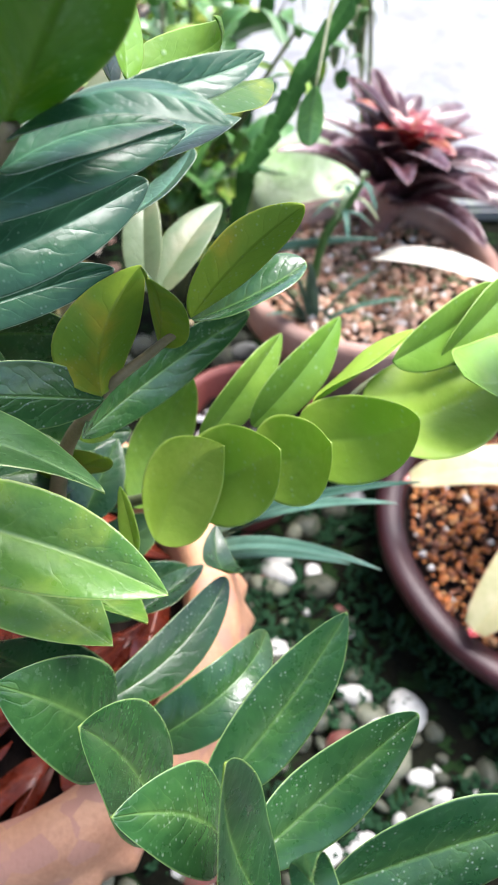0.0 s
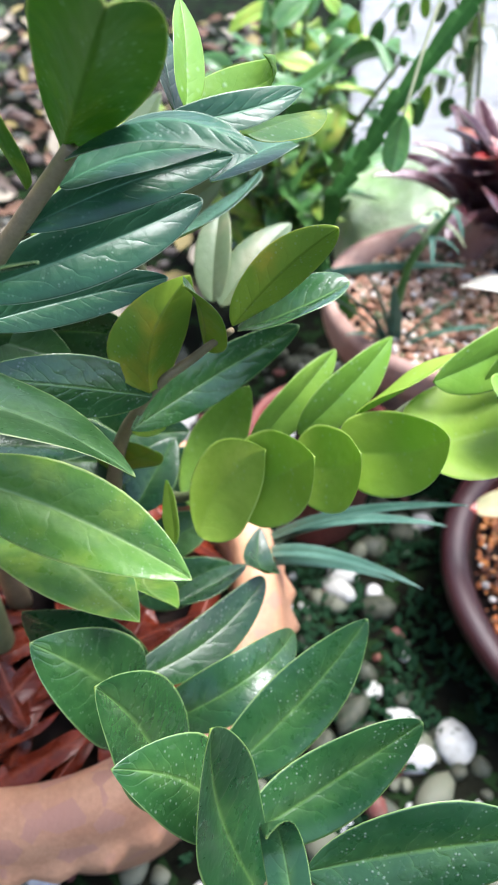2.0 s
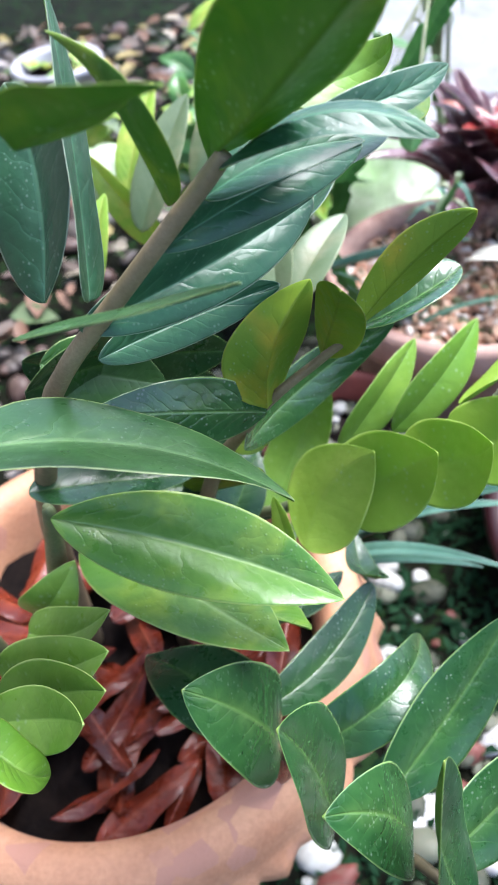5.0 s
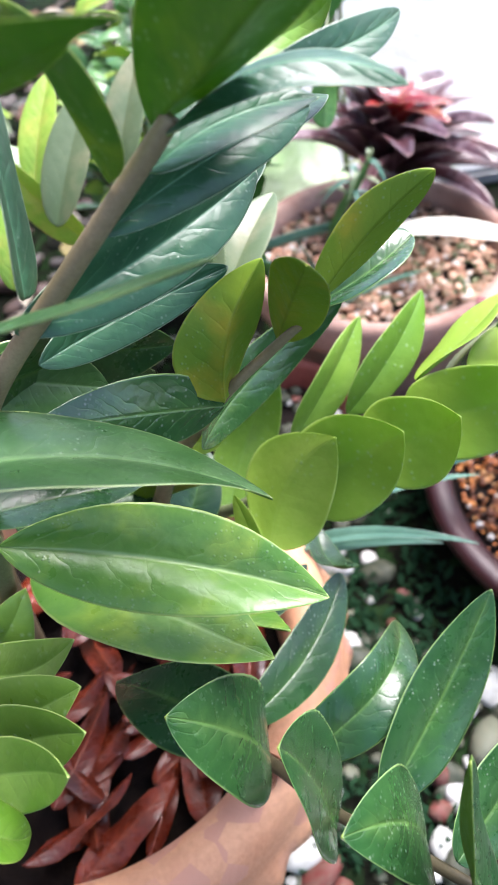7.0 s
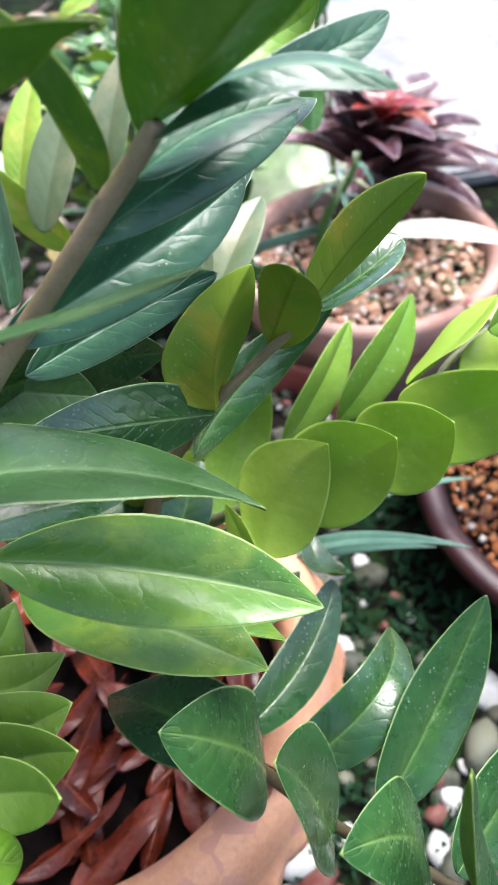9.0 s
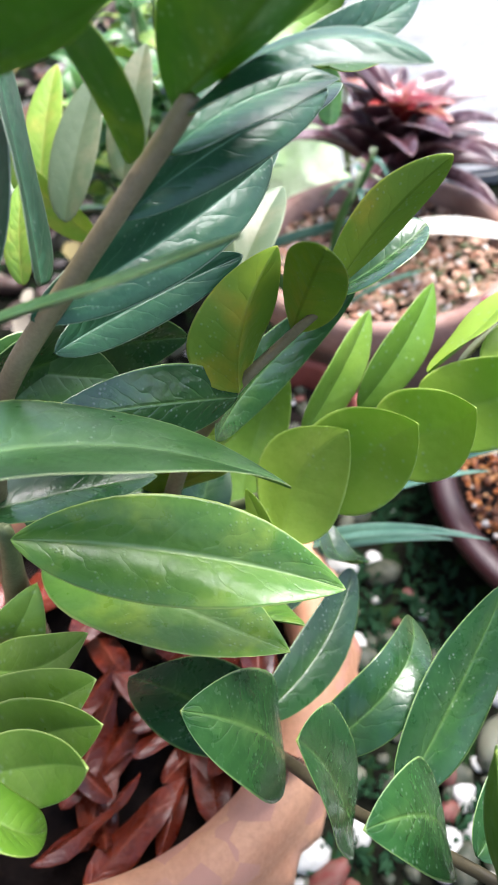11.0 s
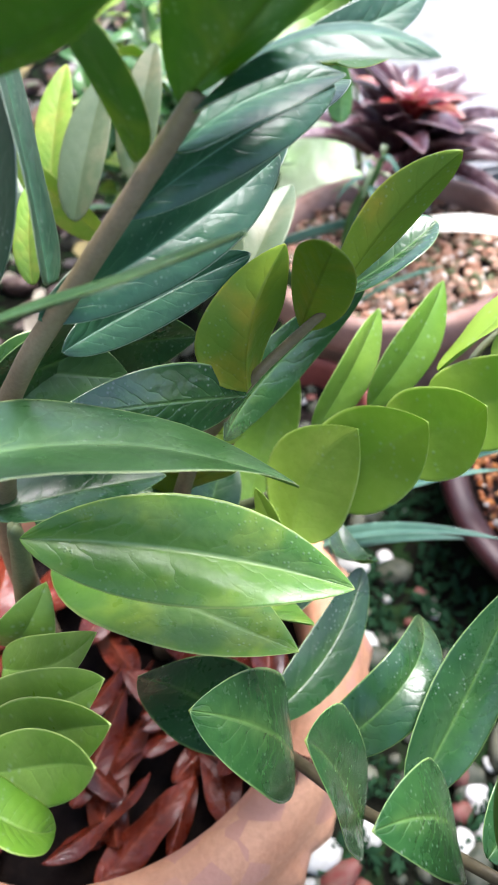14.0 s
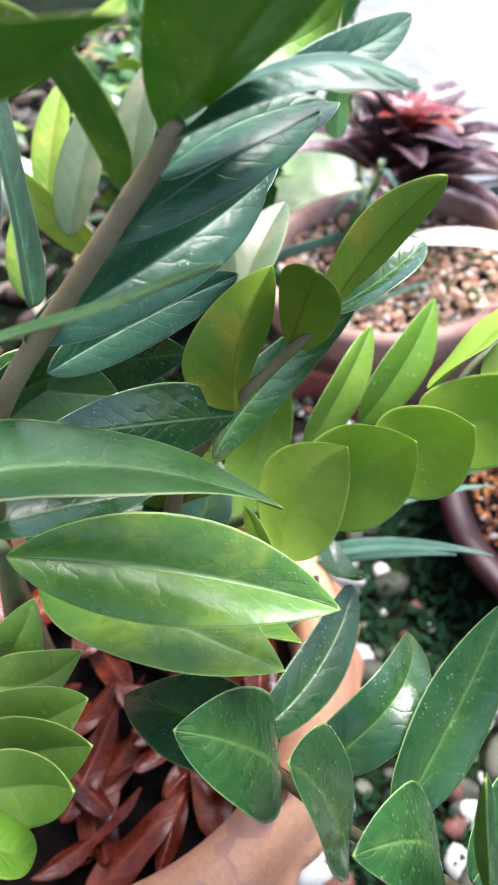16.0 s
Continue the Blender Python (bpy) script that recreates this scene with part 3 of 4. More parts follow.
leaflet(s1, (-0.0606, 0.3317, 0.6239), (-0.0257, 0.2853, 0.6749), (-0.7821, -0.2562, 0.5681), 0.0196, -0.0014, M_UNDER, M_UNDERK, fold=0.61, bend=-0.0002, twist=-0.24, shape=(0.64, 0.49))
leaflet(s1, (-0.0575, 0.3241, 0.6249), (-0.0037, 0.3231, 0.6292), (-0.0846, -0.9886, -0.1242), 0.0080, 0.0079, M_BLUE, M_UNDER, fold=-0.27, bend=-0.0048, twist=-0.71, shape=(0.60, 0.74))
leaflet(s1, (-0.0631, 0.3292, 0.6141), (-0.0194, 0.3461, 0.6185), (0.3438, -0.8838, -0.3174), 0.0097, 0.0028, M_BLUE, M_UNDER, fold=0.21, bend=-0.0026, twist=-0.09, shape=(0.60, 0.85))
leaflet(s1, (-0.0783, 0.3273, 0.5997), (-0.0181, 0.3674, 0.6067), (0.1725, -0.2593, -0.9503), 0.0088, 0.0052, M_BLUE, M_UNDER, fold=0.44, bend=-0.0039, twist=-0.11, shape=(0.73, 0.72))
leaflet(s1, (-0.1078, 0.3284, 0.5731), (-0.0331, 0.3829, 0.5819), (0.3177, -0.2619, -0.9113), 0.0125, 0.0076, M_BLUE, M_UNDER, fold=0.33, bend=0.0003, twist=0.01, shape=(0.62, 0.65))
leaflet(s1, (-0.1043, 0.3269, 0.5620), (-0.0461, 0.3697, 0.5564), (0.1770, -0.3946, -0.9016), 0.0089, -0.0065, M_BLUE, M_UNDER, fold=0.19, bend=0.0001, twist=-0.05, shape=(0.61, 0.67))
leaflet(s1, (-0.1430, 0.3468, 0.5310), (-0.0697, 0.3998, 0.5008), (-0.3754, -0.0092, -0.9268), 0.0240, -0.0075, M_DARK, M_UNDER)
leaflet(s1, (-0.0712, 0.3261, 0.6147), (-0.0970, 0.3414, 0.6545), (-0.7784, 0.6270, -0.0307), 0.0070, -0.0036, M_UNDER, M_UNDERK, fold=0.09, bend=-0.0154, twist=-0.07, shape=(0.25, 0.88))
leaflet(s1, (-0.1015, 0.3277, 0.5841), (-0.1032, 0.3701, 0.6575), (-0.0199, 0.5031, 0.8640), 0.0125, 0.0016, M_BLUE, M_UNDER, fold=0.11, bend=0.0003, twist=0.00, shape=(0.27, 0.75))
leaflet(s1, (-0.0943, 0.2905, 0.6492), (-0.0595, 0.2746, 0.6653), (0.6308, -0.5784, 0.5172), 0.0124, 0.0008, M_UNDER, M_UNDERK, fold=0.24, bend=0.0011, twist=-0.38, shape=(0.62, 0.82))
leaflet(s1, (-0.1099, 0.2894, 0.6020), (-0.0511, 0.2812, 0.6205), (-0.2395, -0.9004, 0.3632), 0.0070, -0.0007, M_SAGE, M_DARK, fold=0.1)
leaflet(s1, (-0.1162, 0.3292, 0.5836), (-0.1268, 0.3823, 0.6284), (0.8754, -0.2892, 0.3874), 0.0198, 0.0029, M_BLUE, M_UNDER, fold=0.20, bend=0.0091, twist=-0.21, shape=(0.67, 0.83))
leaflet(s1b, (-0.0345, 0.3378, 0.6291), (0.0045, 0.3627, 0.6301), (0.1169, -0.6702, -0.7329), 0.0055, 0.0034, M_BLUE, M_UNDER, fold=0.17, bend=0.0029, twist=-0.01, shape=(0.65, 0.76))
leaflet(s1b, (-0.0390, 0.3961, 0.6113), (-0.0099, 0.3808, 0.6333), (-0.0353, -0.7724, -0.6342), 0.0093, -0.0188, M_FRESH, M_UNDER, fold=0.17, bend=-0.0085, twist=0.11, shape=(0.40, 1.06))
leaflet(s1b, (-0.0155, 0.3798, 0.6074), (0.0083, 0.4214, 0.5992), (-0.8581, 0.5063, 0.0853), 0.0101, -0.0003, M_UNDER, M_UNDERK)
leaflet(s1b, (-0.0313, 0.3900, 0.5855), (-0.0053, 0.4430, 0.5762), (0.8377, -0.5416, -0.0709), 0.0100, 0.0060, M_BLUE, M_UNDER, fold=0.17, bend=0.0037, twist=-0.06, shape=(0.60, 0.84))
leaflet(s1b, (-0.0518, 0.3977, 0.5551), (-0.0249, 0.4750, 0.5477), (0.7783, -0.3720, 0.5059), 0.0134, -0.0033, M_BLUE, M_UNDER, fold=0.15, bend=0.0035, twist=0.14, shape=(0.58, 0.88))
leaflet(s2, (-0.0199, 0.3574, 0.5454), (0.0174, 0.3609, 0.5863), (-0.5260, -0.1107, 0.8432), 0.0102, 0.0030, M_DARK, M_OLIVE, fold=0.21, bend=0.0009, twist=0.51, shape=(0.62, 0.68))
leaflet(s2, (-0.0228, 0.3805, 0.5246), (0.0222, 0.3908, 0.5444), (0.7884, -0.5205, 0.3279), 0.0138, 0.0022, M_GLOSS, M_UNDER, fold=0.33, bend=0.0063, twist=-0.30, shape=(0.64, 0.53))
leaflet(s2, (-0.0320, 0.3619, 0.5285), (-0.0272, 0.3222, 0.5869), (-0.6831, 0.6063, 0.4072), 0.0118, 0.0043, M_DARK, M_OLIVE, fold=0.18, bend=0.0017, twist=-0.20, shape=(0.66, 0.87))
leaflet(s2, (-0.0542, 0.3488, 0.5154), (-0.0356, 0.3623, 0.5632), (-0.9346, -0.2013, 0.2933), 0.0167, -0.0025, M_DARK, M_OLIVE, fold=0.48, bend=0.0064, twist=0.83, shape=(0.34, 0.79))
leaflet(s2, (-0.0645, 0.3476, 0.4935), (0.0010, 0.4080, 0.5077), (0.4620, -0.1132, -0.8796), 0.0123, -0.0229, M_GLOSS, M_UNDER, fold=0.07, bend=0.0090, twist=0.07, shape=(0.70, 0.63))
leaflet(s2, (-0.0542, 0.3520, 0.5099), (-0.1147, 0.3212, 0.5424), (0.2563, 0.5892, 0.7662), 0.0129, 0.0038, M_GLOSS, M_UNDER, fold=-0.11, bend=0.0017, twist=-0.47, shape=(0.62, 0.93))
leaflet(s3, (-0.1366, 0.3141, 0.4969), (-0.0281, 0.2888, 0.4754), (-0.2300, -0.8399, -0.4915), 0.0202, -0.0029, M_MID, M_UNDER, fold=0.41, bend=-0.0043, twist=0.50, shape=(0.79, 0.86))
leaflet(s3, (-0.1437, 0.2850, 0.5652), (-0.0437, 0.2933, 0.5287), (0.1759, -0.8973, 0.4049), 0.0266, 0.0065, M_SAGE, M_UNDER, fold=0.12, bend=-0.0127, twist=0.29, shape=(0.46, 0.67))
leaflet(s3, (-0.1381, 0.3412, 0.4494), (-0.0494, 0.2798, 0.4550), (0.7753, -0.6281, 0.0662), 0.0263, -0.0013, M_MID, M_MID, fold=0.18, bend=-0.0003, twist=-0.06, shape=(0.60, 0.91))
leaflet(s3, (-0.0667, 0.3360, 0.4041), (-0.0411, 0.3022, 0.4307), (-0.7658, -0.3092, 0.5639), 0.0154, -0.0007, M_MID, M_UNDER, fold=0.17, bend=0.0076, twist=0.04, shape=(0.56, 0.87))
leaflet(s5, (-0.0632, 0.2892, 0.3458), (-0.1111, 0.2931, 0.4273), (0.6978, 0.4860, 0.5261), 0.0226, -0.0090, M_DARK, M_DARK, fold=-0.12, bend=-0.0005, twist=0.31, shape=(0.58, 0.87))
leaflet(s3, (-0.1611, 0.3484, 0.4714), (-0.0924, 0.3694, 0.4538), (0.2999, -0.9534, 0.0339), 0.0154, 0.0015, M_DARK, M_UNDER)
leaflet(s3, (-0.0628, 0.3654, 0.4624), (-0.1045, 0.3898, 0.4162), (0.7643, 0.1034, -0.6365), 0.0133, -0.0006, M_DARK, M_OLIVE)
leaflet(s5, (-0.0564, 0.2691, 0.3884), (-0.0878, 0.2627, 0.4602), (0.1864, 0.9622, 0.1988), 0.0227, 0.0068, M_GLOSS, M_UNDER, fold=0.01, bend=0.0020, twist=0.25, shape=(0.45, 0.76))
leaflet(s5, (-0.0351, 0.2390, 0.3875), (-0.0524, 0.2414, 0.4769), (0.1873, 0.9667, 0.1742), 0.0222, 0.0007, M_GLOSS, M_UNDER, fold=0.16, bend=0.0048, twist=-0.12, shape=(0.61, 0.75))
leaflet(s5, (-0.0089, 0.2213, 0.4287), (-0.0389, 0.2147, 0.4791), (0.0859, 0.9786, 0.1868), 0.0168, 0.0057, M_GLOSS, M_UNDER, fold=0.02, bend=0.0044, twist=0.08, shape=(0.49, 0.81))
leaflet(s5, (0.0093, 0.1984, 0.4231), (-0.0058, 0.2201, 0.5075), (0.3288, 0.9107, -0.2502), 0.0188, -0.0062, M_DARK, M_UNDER, fold=0.18, bend=-0.0005, twist=0.06, shape=(0.62, 0.79))
leaflet(s5, (0.0267, 0.1656, 0.4742), (0.0139, 0.1899, 0.5203), (0.9697, 0.2415, 0.0369), 0.0064, -0.0251, M_DARK, M_DARK, fold=0.12, bend=0.0012, twist=0.03, shape=(0.54, 0.90))
leaflet(s5, (-0.0152, 0.2447, 0.3954), (0.0417, 0.3077, 0.4294), (0.6648, -0.4002, -0.6308), 0.0171, -0.0063, M_DARK, M_UNDER, fold=0.06, bend=0.0062, twist=0.10, shape=(0.56, 0.78))
leaflet(s5, (0.0004, 0.2161, 0.4201), (0.0644, 0.2636, 0.4318), (0.4503, -0.5608, -0.6948), 0.0163, -0.0071, M_DARK, M_UNDER, fold=0.11, bend=0.0043, twist=-0.07, shape=(0.51, 0.65))
leaflet(s5, (0.0241, 0.2040, 0.4391), (0.1088, 0.2274, 0.4356), (-0.0746, -0.6040, -0.7934), 0.0191, 0.0033, M_DARK, M_UNDER, fold=0.09, bend=-0.0048, twist=-0.07, shape=(0.68, 0.85))
leaflet(s5, (-0.0689, 0.2828, 0.3898), (-0.0098, 0.3519, 0.3844), (0.7127, -0.4158, -0.5649), 0.0124, -0.0022, M_DARK, M_UNDER, fold=0.03, bend=0.0088, twist=-0.10, shape=(0.59, 0.52))
leaflet(s5, (-0.0411, 0.2686, 0.3912), (0.0088, 0.3189, 0.3915), (0.7050, -0.5767, -0.4128), 0.0137, 0.0211, M_DARK, M_UNDER, fold=0.22, bend=0.0045, twist=-0.14, shape=(0.25, 0.55))
leaflet(s5, (-0.0061, 0.3475, 0.3971), (-0.0170, 0.3867, 0.3817), (0.9078, 0.0921, -0.4091), 0.0100, -0.0093, M_DARK, M_UNDER)
leaflet(s5, (-0.0562, 0.3396, 0.3700), (-0.0239, 0.3763, 0.3595), (0.7606, -0.5918, 0.2671), 0.0105, -0.0008, M_DARK, M_UNDER)
leaflet(s4, (-0.0608, 0.3988, 0.3799), (-0.0275, 0.4306, 0.4476), (0.9117, -0.0960, -0.3995), 0.0159, -0.0109, M_FRESH, M_UNDER, fold=0.17, bend=-0.0010, twist=-0.01, shape=(0.61, 0.79))
leaflet(s4, (-0.0240, 0.4075, 0.4219), (0.0174, 0.4471, 0.4632), (0.6082, 0.0502, -0.7922), 0.0125, 0.0068, M_FRESH, M_UNDER, fold=0.21, bend=-0.0036, twist=-0.07, shape=(0.59, 0.72))
leaflet(s4, (0.0023, 0.4018, 0.4426), (0.0451, 0.4393, 0.4802), (0.6362, -0.1436, -0.7580), 0.0127, 0.0076, M_FRESH, M_UNDER, fold=0.19, bend=-0.0012, twist=-0.21, shape=(0.62, 0.79))
leaflet(s4, (0.0295, 0.3910, 0.4703), (0.0753, 0.4169, 0.4908), (0.6051, -0.3575, 0.7113), 0.0152, 0.0004, M_LIME, M_UNDER, fold=0.18, bend=0.0074, twist=-0.38, shape=(0.63, 0.81))
leaflet(s4, (0.0627, 0.3925, 0.4931), (0.1283, 0.4654, 0.4793), (0.2231, -0.2527, -0.9415), 0.0154, 0.0079, M_FRESH, M_UNDER, fold=0.17, bend=-0.0019, twist=-0.09, shape=(0.58, 0.88))
leaflet(s4, (-0.0431, 0.3528, 0.4152), (-0.0103, 0.3679, 0.4664), (0.3867, -0.8176, -0.4266), 0.0236, -0.0033, M_LIME, M_UNDER, fold=-0.16, bend=-0.0100, twist=0.38, shape=(0.62, 0.90))
leaflet(s4, (-0.0300, 0.3684, 0.4296), (0.0131, 0.3514, 0.4824), (0.3655, -0.6973, -0.6166), 0.0231, -0.0078, M_LIME, M_UNDER, fold=0.09, bend=0.0000, twist=-0.04, shape=(0.52, 0.81))
leaflet(s4, (0.0023, 0.3723, 0.4527), (0.0322, 0.3450, 0.4935), (0.2461, -0.7634, -0.5972), 0.0205, -0.0072, M_LIME, M_UNDER, fold=0.06, bend=0.0045, twist=-0.27, shape=(0.43, 0.84))
leaflet(s4, (0.0247, 0.3768, 0.4596), (0.0675, 0.3541, 0.4974), (0.5087, -0.7568, -0.4104), 0.0202, -0.0088, M_LIME, M_UNDER, fold=0.14, bend=0.0046, twist=-0.30, shape=(0.33, 0.65))
leaflet(s4, (0.0525, 0.3744, 0.4708), (0.1203, 0.4134, 0.4654), (0.5566, -0.8176, -0.1472), 0.0281, -0.0022, M_LIME, M_UNDER, fold=0.21, bend=0.0041, twist=0.28, shape=(0.50, 0.69))
leaflet(s4, (0.0882, 0.3748, 0.5011), (0.1476, 0.4219, 0.4842), (0.5903, -0.7874, -0.1778), 0.0230, -0.0102, M_FRESH, M_UNDER, fold=0.16, bend=0.0053, twist=-0.00, shape=(0.45, 0.58))
leaflet(s4, (0.1069, 0.3717, 0.5204), (0.1563, 0.4160, 0.5053), (0.6569, -0.7515, -0.0614), 0.0200, -0.0040, M_LIME, M_UNDER, shape=(0.5, 0.6))
leaflet(s4, (0.0872, 0.4042, 0.4842), (0.1395, 0.4635, 0.4950), (0.3170, -0.1078, -0.9423), 0.0151, 0.0019, M_FRESH, M_UNDER)
leaflet(s6, (-0.1667, 0.3179, 0.4212), (-0.1428, 0.3276, 0.4489), (-0.2609, -0.3262, -0.9086), 0.0127, 0.0076, M_FRESH, M_FRESH, fold=0.19, bend=0.0016, twist=-0.01, shape=(0.43, 0.75))
leaflet(s6, (-0.1651, 0.3053, 0.4273), (-0.1178, 0.2923, 0.4667), (0.0899, -0.9373, -0.3368), 0.0126, -0.0008, M_FRESH, M_FRESH, fold=0.16, bend=0.0051, twist=-0.16, shape=(0.39, 0.82))
leaflet(s6, (-0.1667, 0.2792, 0.4376), (-0.1110, 0.2673, 0.4817), (0.0914, -0.8176, -0.5684), 0.0149, 0.0016, M_FRESH, M_FRESH, fold=0.21, bend=0.0024, twist=0.25, shape=(0.46, 0.70))
leaflet(s6, (-0.1581, 0.2636, 0.4476), (-0.1057, 0.2471, 0.4947), (0.1704, -0.7252, -0.6671), 0.0142, -0.0031, M_FRESH, M_FRESH, fold=0.19, bend=-0.0009, twist=0.24, shape=(0.44, 0.78))
leaflet(s6, (-0.1550, 0.2492, 0.4652), (-0.1058, 0.2302, 0.5100), (0.1145, -0.8258, -0.5522), 0.0116, -0.0068, M_FRESH, M_FRESH, fold=0.17, bend=-0.0001, twist=0.19, shape=(0.43, 0.75))
leaflet(s6, (-0.1474, 0.2371, 0.4898), (-0.1274, 0.2308, 0.4682), (0.5268, -0.8499, 0.0161), 0.0124, 0.0060, M_UNDER, M_UNDER, fold=0.19, bend=0.0126, twist=-0.05, shape=(0.40, 0.78))
leaflet(s1b, (-0.0364, 0.3838, 0.6146), (-0.0429, 0.4149, 0.6394), (0.5223, 0.5968, -0.6092), 0.0082, 0.0016, M_FRESH, M_UNDER)
leaflet(s1b, (-0.0426, 0.3925, 0.6099), (-0.0545, 0.4226, 0.6318), (0.4758, 0.6334, -0.6103), 0.0079, 0.0003, M_BLUE, M_UNDER)
leaflet(s4, (-0.0481, 0.3312, 0.4367), (-0.0560, 0.3562, 0.4525), (0.6954, -0.2152, 0.6857), 0.0064, -0.0006, M_LIME, M_UNDER)
leaflet(s1, (-0.1540, 0.3755, 0.5223), (-0.0814, 0.4106, 0.4764), (-0.5223, -0.0322, -0.8521), 0.0178, 0.0036, M_DARK, M_UNDER)
leaflet(s3, (-0.1569, 0.3746, 0.4354), (-0.0797, 0.3932, 0.4202), (0.0556, -0.7582, -0.6497), 0.0260, 0.0020, M_DARK, M_UNDER)
leaflet(s3, (-0.1290, 0.3901, 0.4029), (-0.0644, 0.4052, 0.4111), (0.2236, -0.5052, -0.8335), 0.0160, 0.0020, M_SAGE, M_UNDER)
leaflet(s4, (-0.0829, 0.3721, 0.4051), (-0.0666, 0.4103, 0.4242), (0.8893, -0.1644, -0.4267), 0.0130, 0.0020, M_DARK, M_UNDER)
leaflet(s2, (-0.1129, 0.3906, 0.4001), (-0.0650, 0.4015, 0.4156), (0.3649, -0.6441, -0.6724), 0.0170, 0.0020, M_DARK, M_UNDER)
leaflet(s2, (-0.0889, 0.4087, 0.3801), (-0.0429, 0.4288, 0.3858), (0.3812, -0.7059, -0.5969), 0.0180, 0.0020, M_DARK, M_UNDER)
leaflet(s3, (-0.0895, 0.3858, 0.3461), (-0.0476, 0.4110, 0.3562), (0.5320, -0.6872, -0.4946), 0.0140, 0.0020, M_SAGE, M_UNDER)
leaflet(s5, (-0.0875, 0.3588, 0.3383), (-0.0334, 0.3816, 0.3501), (0.4234, -0.7218, -0.5475), 0.0140, 0.0020, M_DARK, M_UNDER)
leaflet(s3, (-0.1423, 0.3658, 0.5287), (-0.0976, 0.3794, 0.5016), (-0.2281, -0.6659, -0.7103), 0.0160, 0.0020, M_SAGE, M_UNDER)
leaflet(s2, (-0.1249, 0.4155, 0.4117), (-0.0627, 0.4273, 0.4118), (0.1332, -0.6991, -0.7025), 0.0210, 0.0020, M_DARK, M_UNDER)
leaflet(s2, (-0.1164, 0.4023, 0.3909), (-0.0787, 0.4259, 0.3995), (0.4984, -0.5554, -0.6656), 0.0180, 0.0020, M_BLUE, M_UNDER)
leaflet(s2, (-0.0734, 0.3667, 0.4772), (-0.0568, 0.3694, 0.4733), (-0.0444, -0.7251, -0.6872), 0.0050, 0.0020, M_OLIVE, M_OLIVE)
leaflet(s3, (-0.1810, 0.4029, 0.4268), (-0.1063, 0.4170, 0.4141), (0.0229, -0.7348, -0.6778), 0.0220, 0.0020, M_DARK, M_UNDER)


# ---- fallen leaves on the soil of the terracotta pot ----
def fallen_leaves():
    rng = np.random.RandomState(11)
    for i in range(72):
        a, r = rng.rand() * 6.283, 0.112 * math.sqrt(rng.rand())
        x, y = POT[0] + r * math.cos(a), POT[1] + r * math.sin(a)
        h = 0.5 + 0.9 * rng.randn()
        ln = 0.055 + 0.035 * rng.rand()
        z = 0.256 + 0.022 * rng.rand()
        d = Vector((math.cos(h), math.sin(h), rng.randn() * 0.06))
        b = Vector((x, y, z)) - d * ln / 2
        t = Vector((x, y, z)) + d * ln / 2
        for p in (b, t):
            q = math.hypot(p.x - POT[0], p.y - POT[1])
            if q > 0.126:
                p.x, p.y = POT[0] + (p.x - POT[0]) * 0.126 / q, POT[1] + (p.y - POT[1]) * 0.126 / q
        side = Vector((-math.sin(h), math.cos(h), rng.randn() * 0.25))
        me = leaf_mesh("dead_leaf", b, t, side, ln * (0.1 + 0.06 * rng.rand()), 0.003 + 0.006 * rng.rand(), 0.15 + 0.3 * rng.rand(), M_DEAD, M_DEAD, wave=0.4, seed=i, steps=11, curl=0.008 * rng.randn())
        tagged(new("dead_leaf", me), "curled red-brown dead leaf lying on the potting soil", "dead leaf", "dead leaves in the pot")


fallen_leaves()
tagged(new("dead_leaf", leaf_mesh("dead_leaf", (-0.052, 0.3, 0.28), (-0.075, 0.288, 0.372), (0.5, 0.3, -0.2), 0.012, 0.006, 0.7, M_DEAD, M_DEAD, wave=0.2, curl=0.008)), "curled red-brown dead leaf caught between stems", "dead leaf", "dead leaves in the pot")


# ---- blades: narrow leaves of small plants ----
def blade(owner, base, tip, width, mat, bow=0.0, side=None, fold=0.25, shape=(0.25, 0.75), label="", curl=0.0, name="leaf", wave=0.0):
    b, t = Vector(base), Vector(tip)
    if side is None:
        side = (t - b).cross(Vector((0, 0, 1)))
        if side.length < 1e-5:
            side = Vector((1, 0, 0))
    ob = new(name, leaf_mesh(name, b, t, side, width, bow, fold, mat, mat, shape, wave, len(bpy.data.meshes), 15, 0.0009, curl))
    return under(ob, owner, label)


strap = thing("strap_plant", (-0.04, 0.44, 0.262), "small plant with narrow blue-green strap leaves", "plant")
for base, tip, w, bow in [
    ((-0.04, 0.44, 0.264), (0.0800, 0.393, 0.327), 0.006, 0.022),
    ((-0.042, 0.436, 0.264), (0.064, 0.406, 0.313), 0.0062, 0.014),
    ((-0.03, 0.452, 0.264), (0.096, 0.441, 0.329), 0.006, 0.02),
    ((-0.03, 0.458, 0.264), (0.099, 0.42, 0.377), 0.006, 0.012),
]:
    blade(strap, base, tip, w, M_STRAP, bow)

aloe = thing("strap_plant", (0.075, 0.82, 0.17), "grey-green upright strap leaves growing in gravel", "plant")
for tip, w, bow in [
    ((-0.012, 0.756, 0.294), 0.007, 0.012), ((0.004, 0.761, 0.272), 0.0075, 0.004), ((0.037, 0.789, 0.283), 0.0055, 0.004),
    ((0.063, 0.782, 0.276), 0.008, 0.004), ((0.138, 0.804, 0.252), 0.006, 0.006), ((0.169, 0.784, 0.231), 0.006, 0.006), ((0.02, 0.75, 0.235), 0.006, 0.006),
]:
    blade(aloe, (0.075 + 0.01 * (tip[0] - 0.07) / 0.1, 0.82, 0.168), tip, w, M_STRAP, bow)
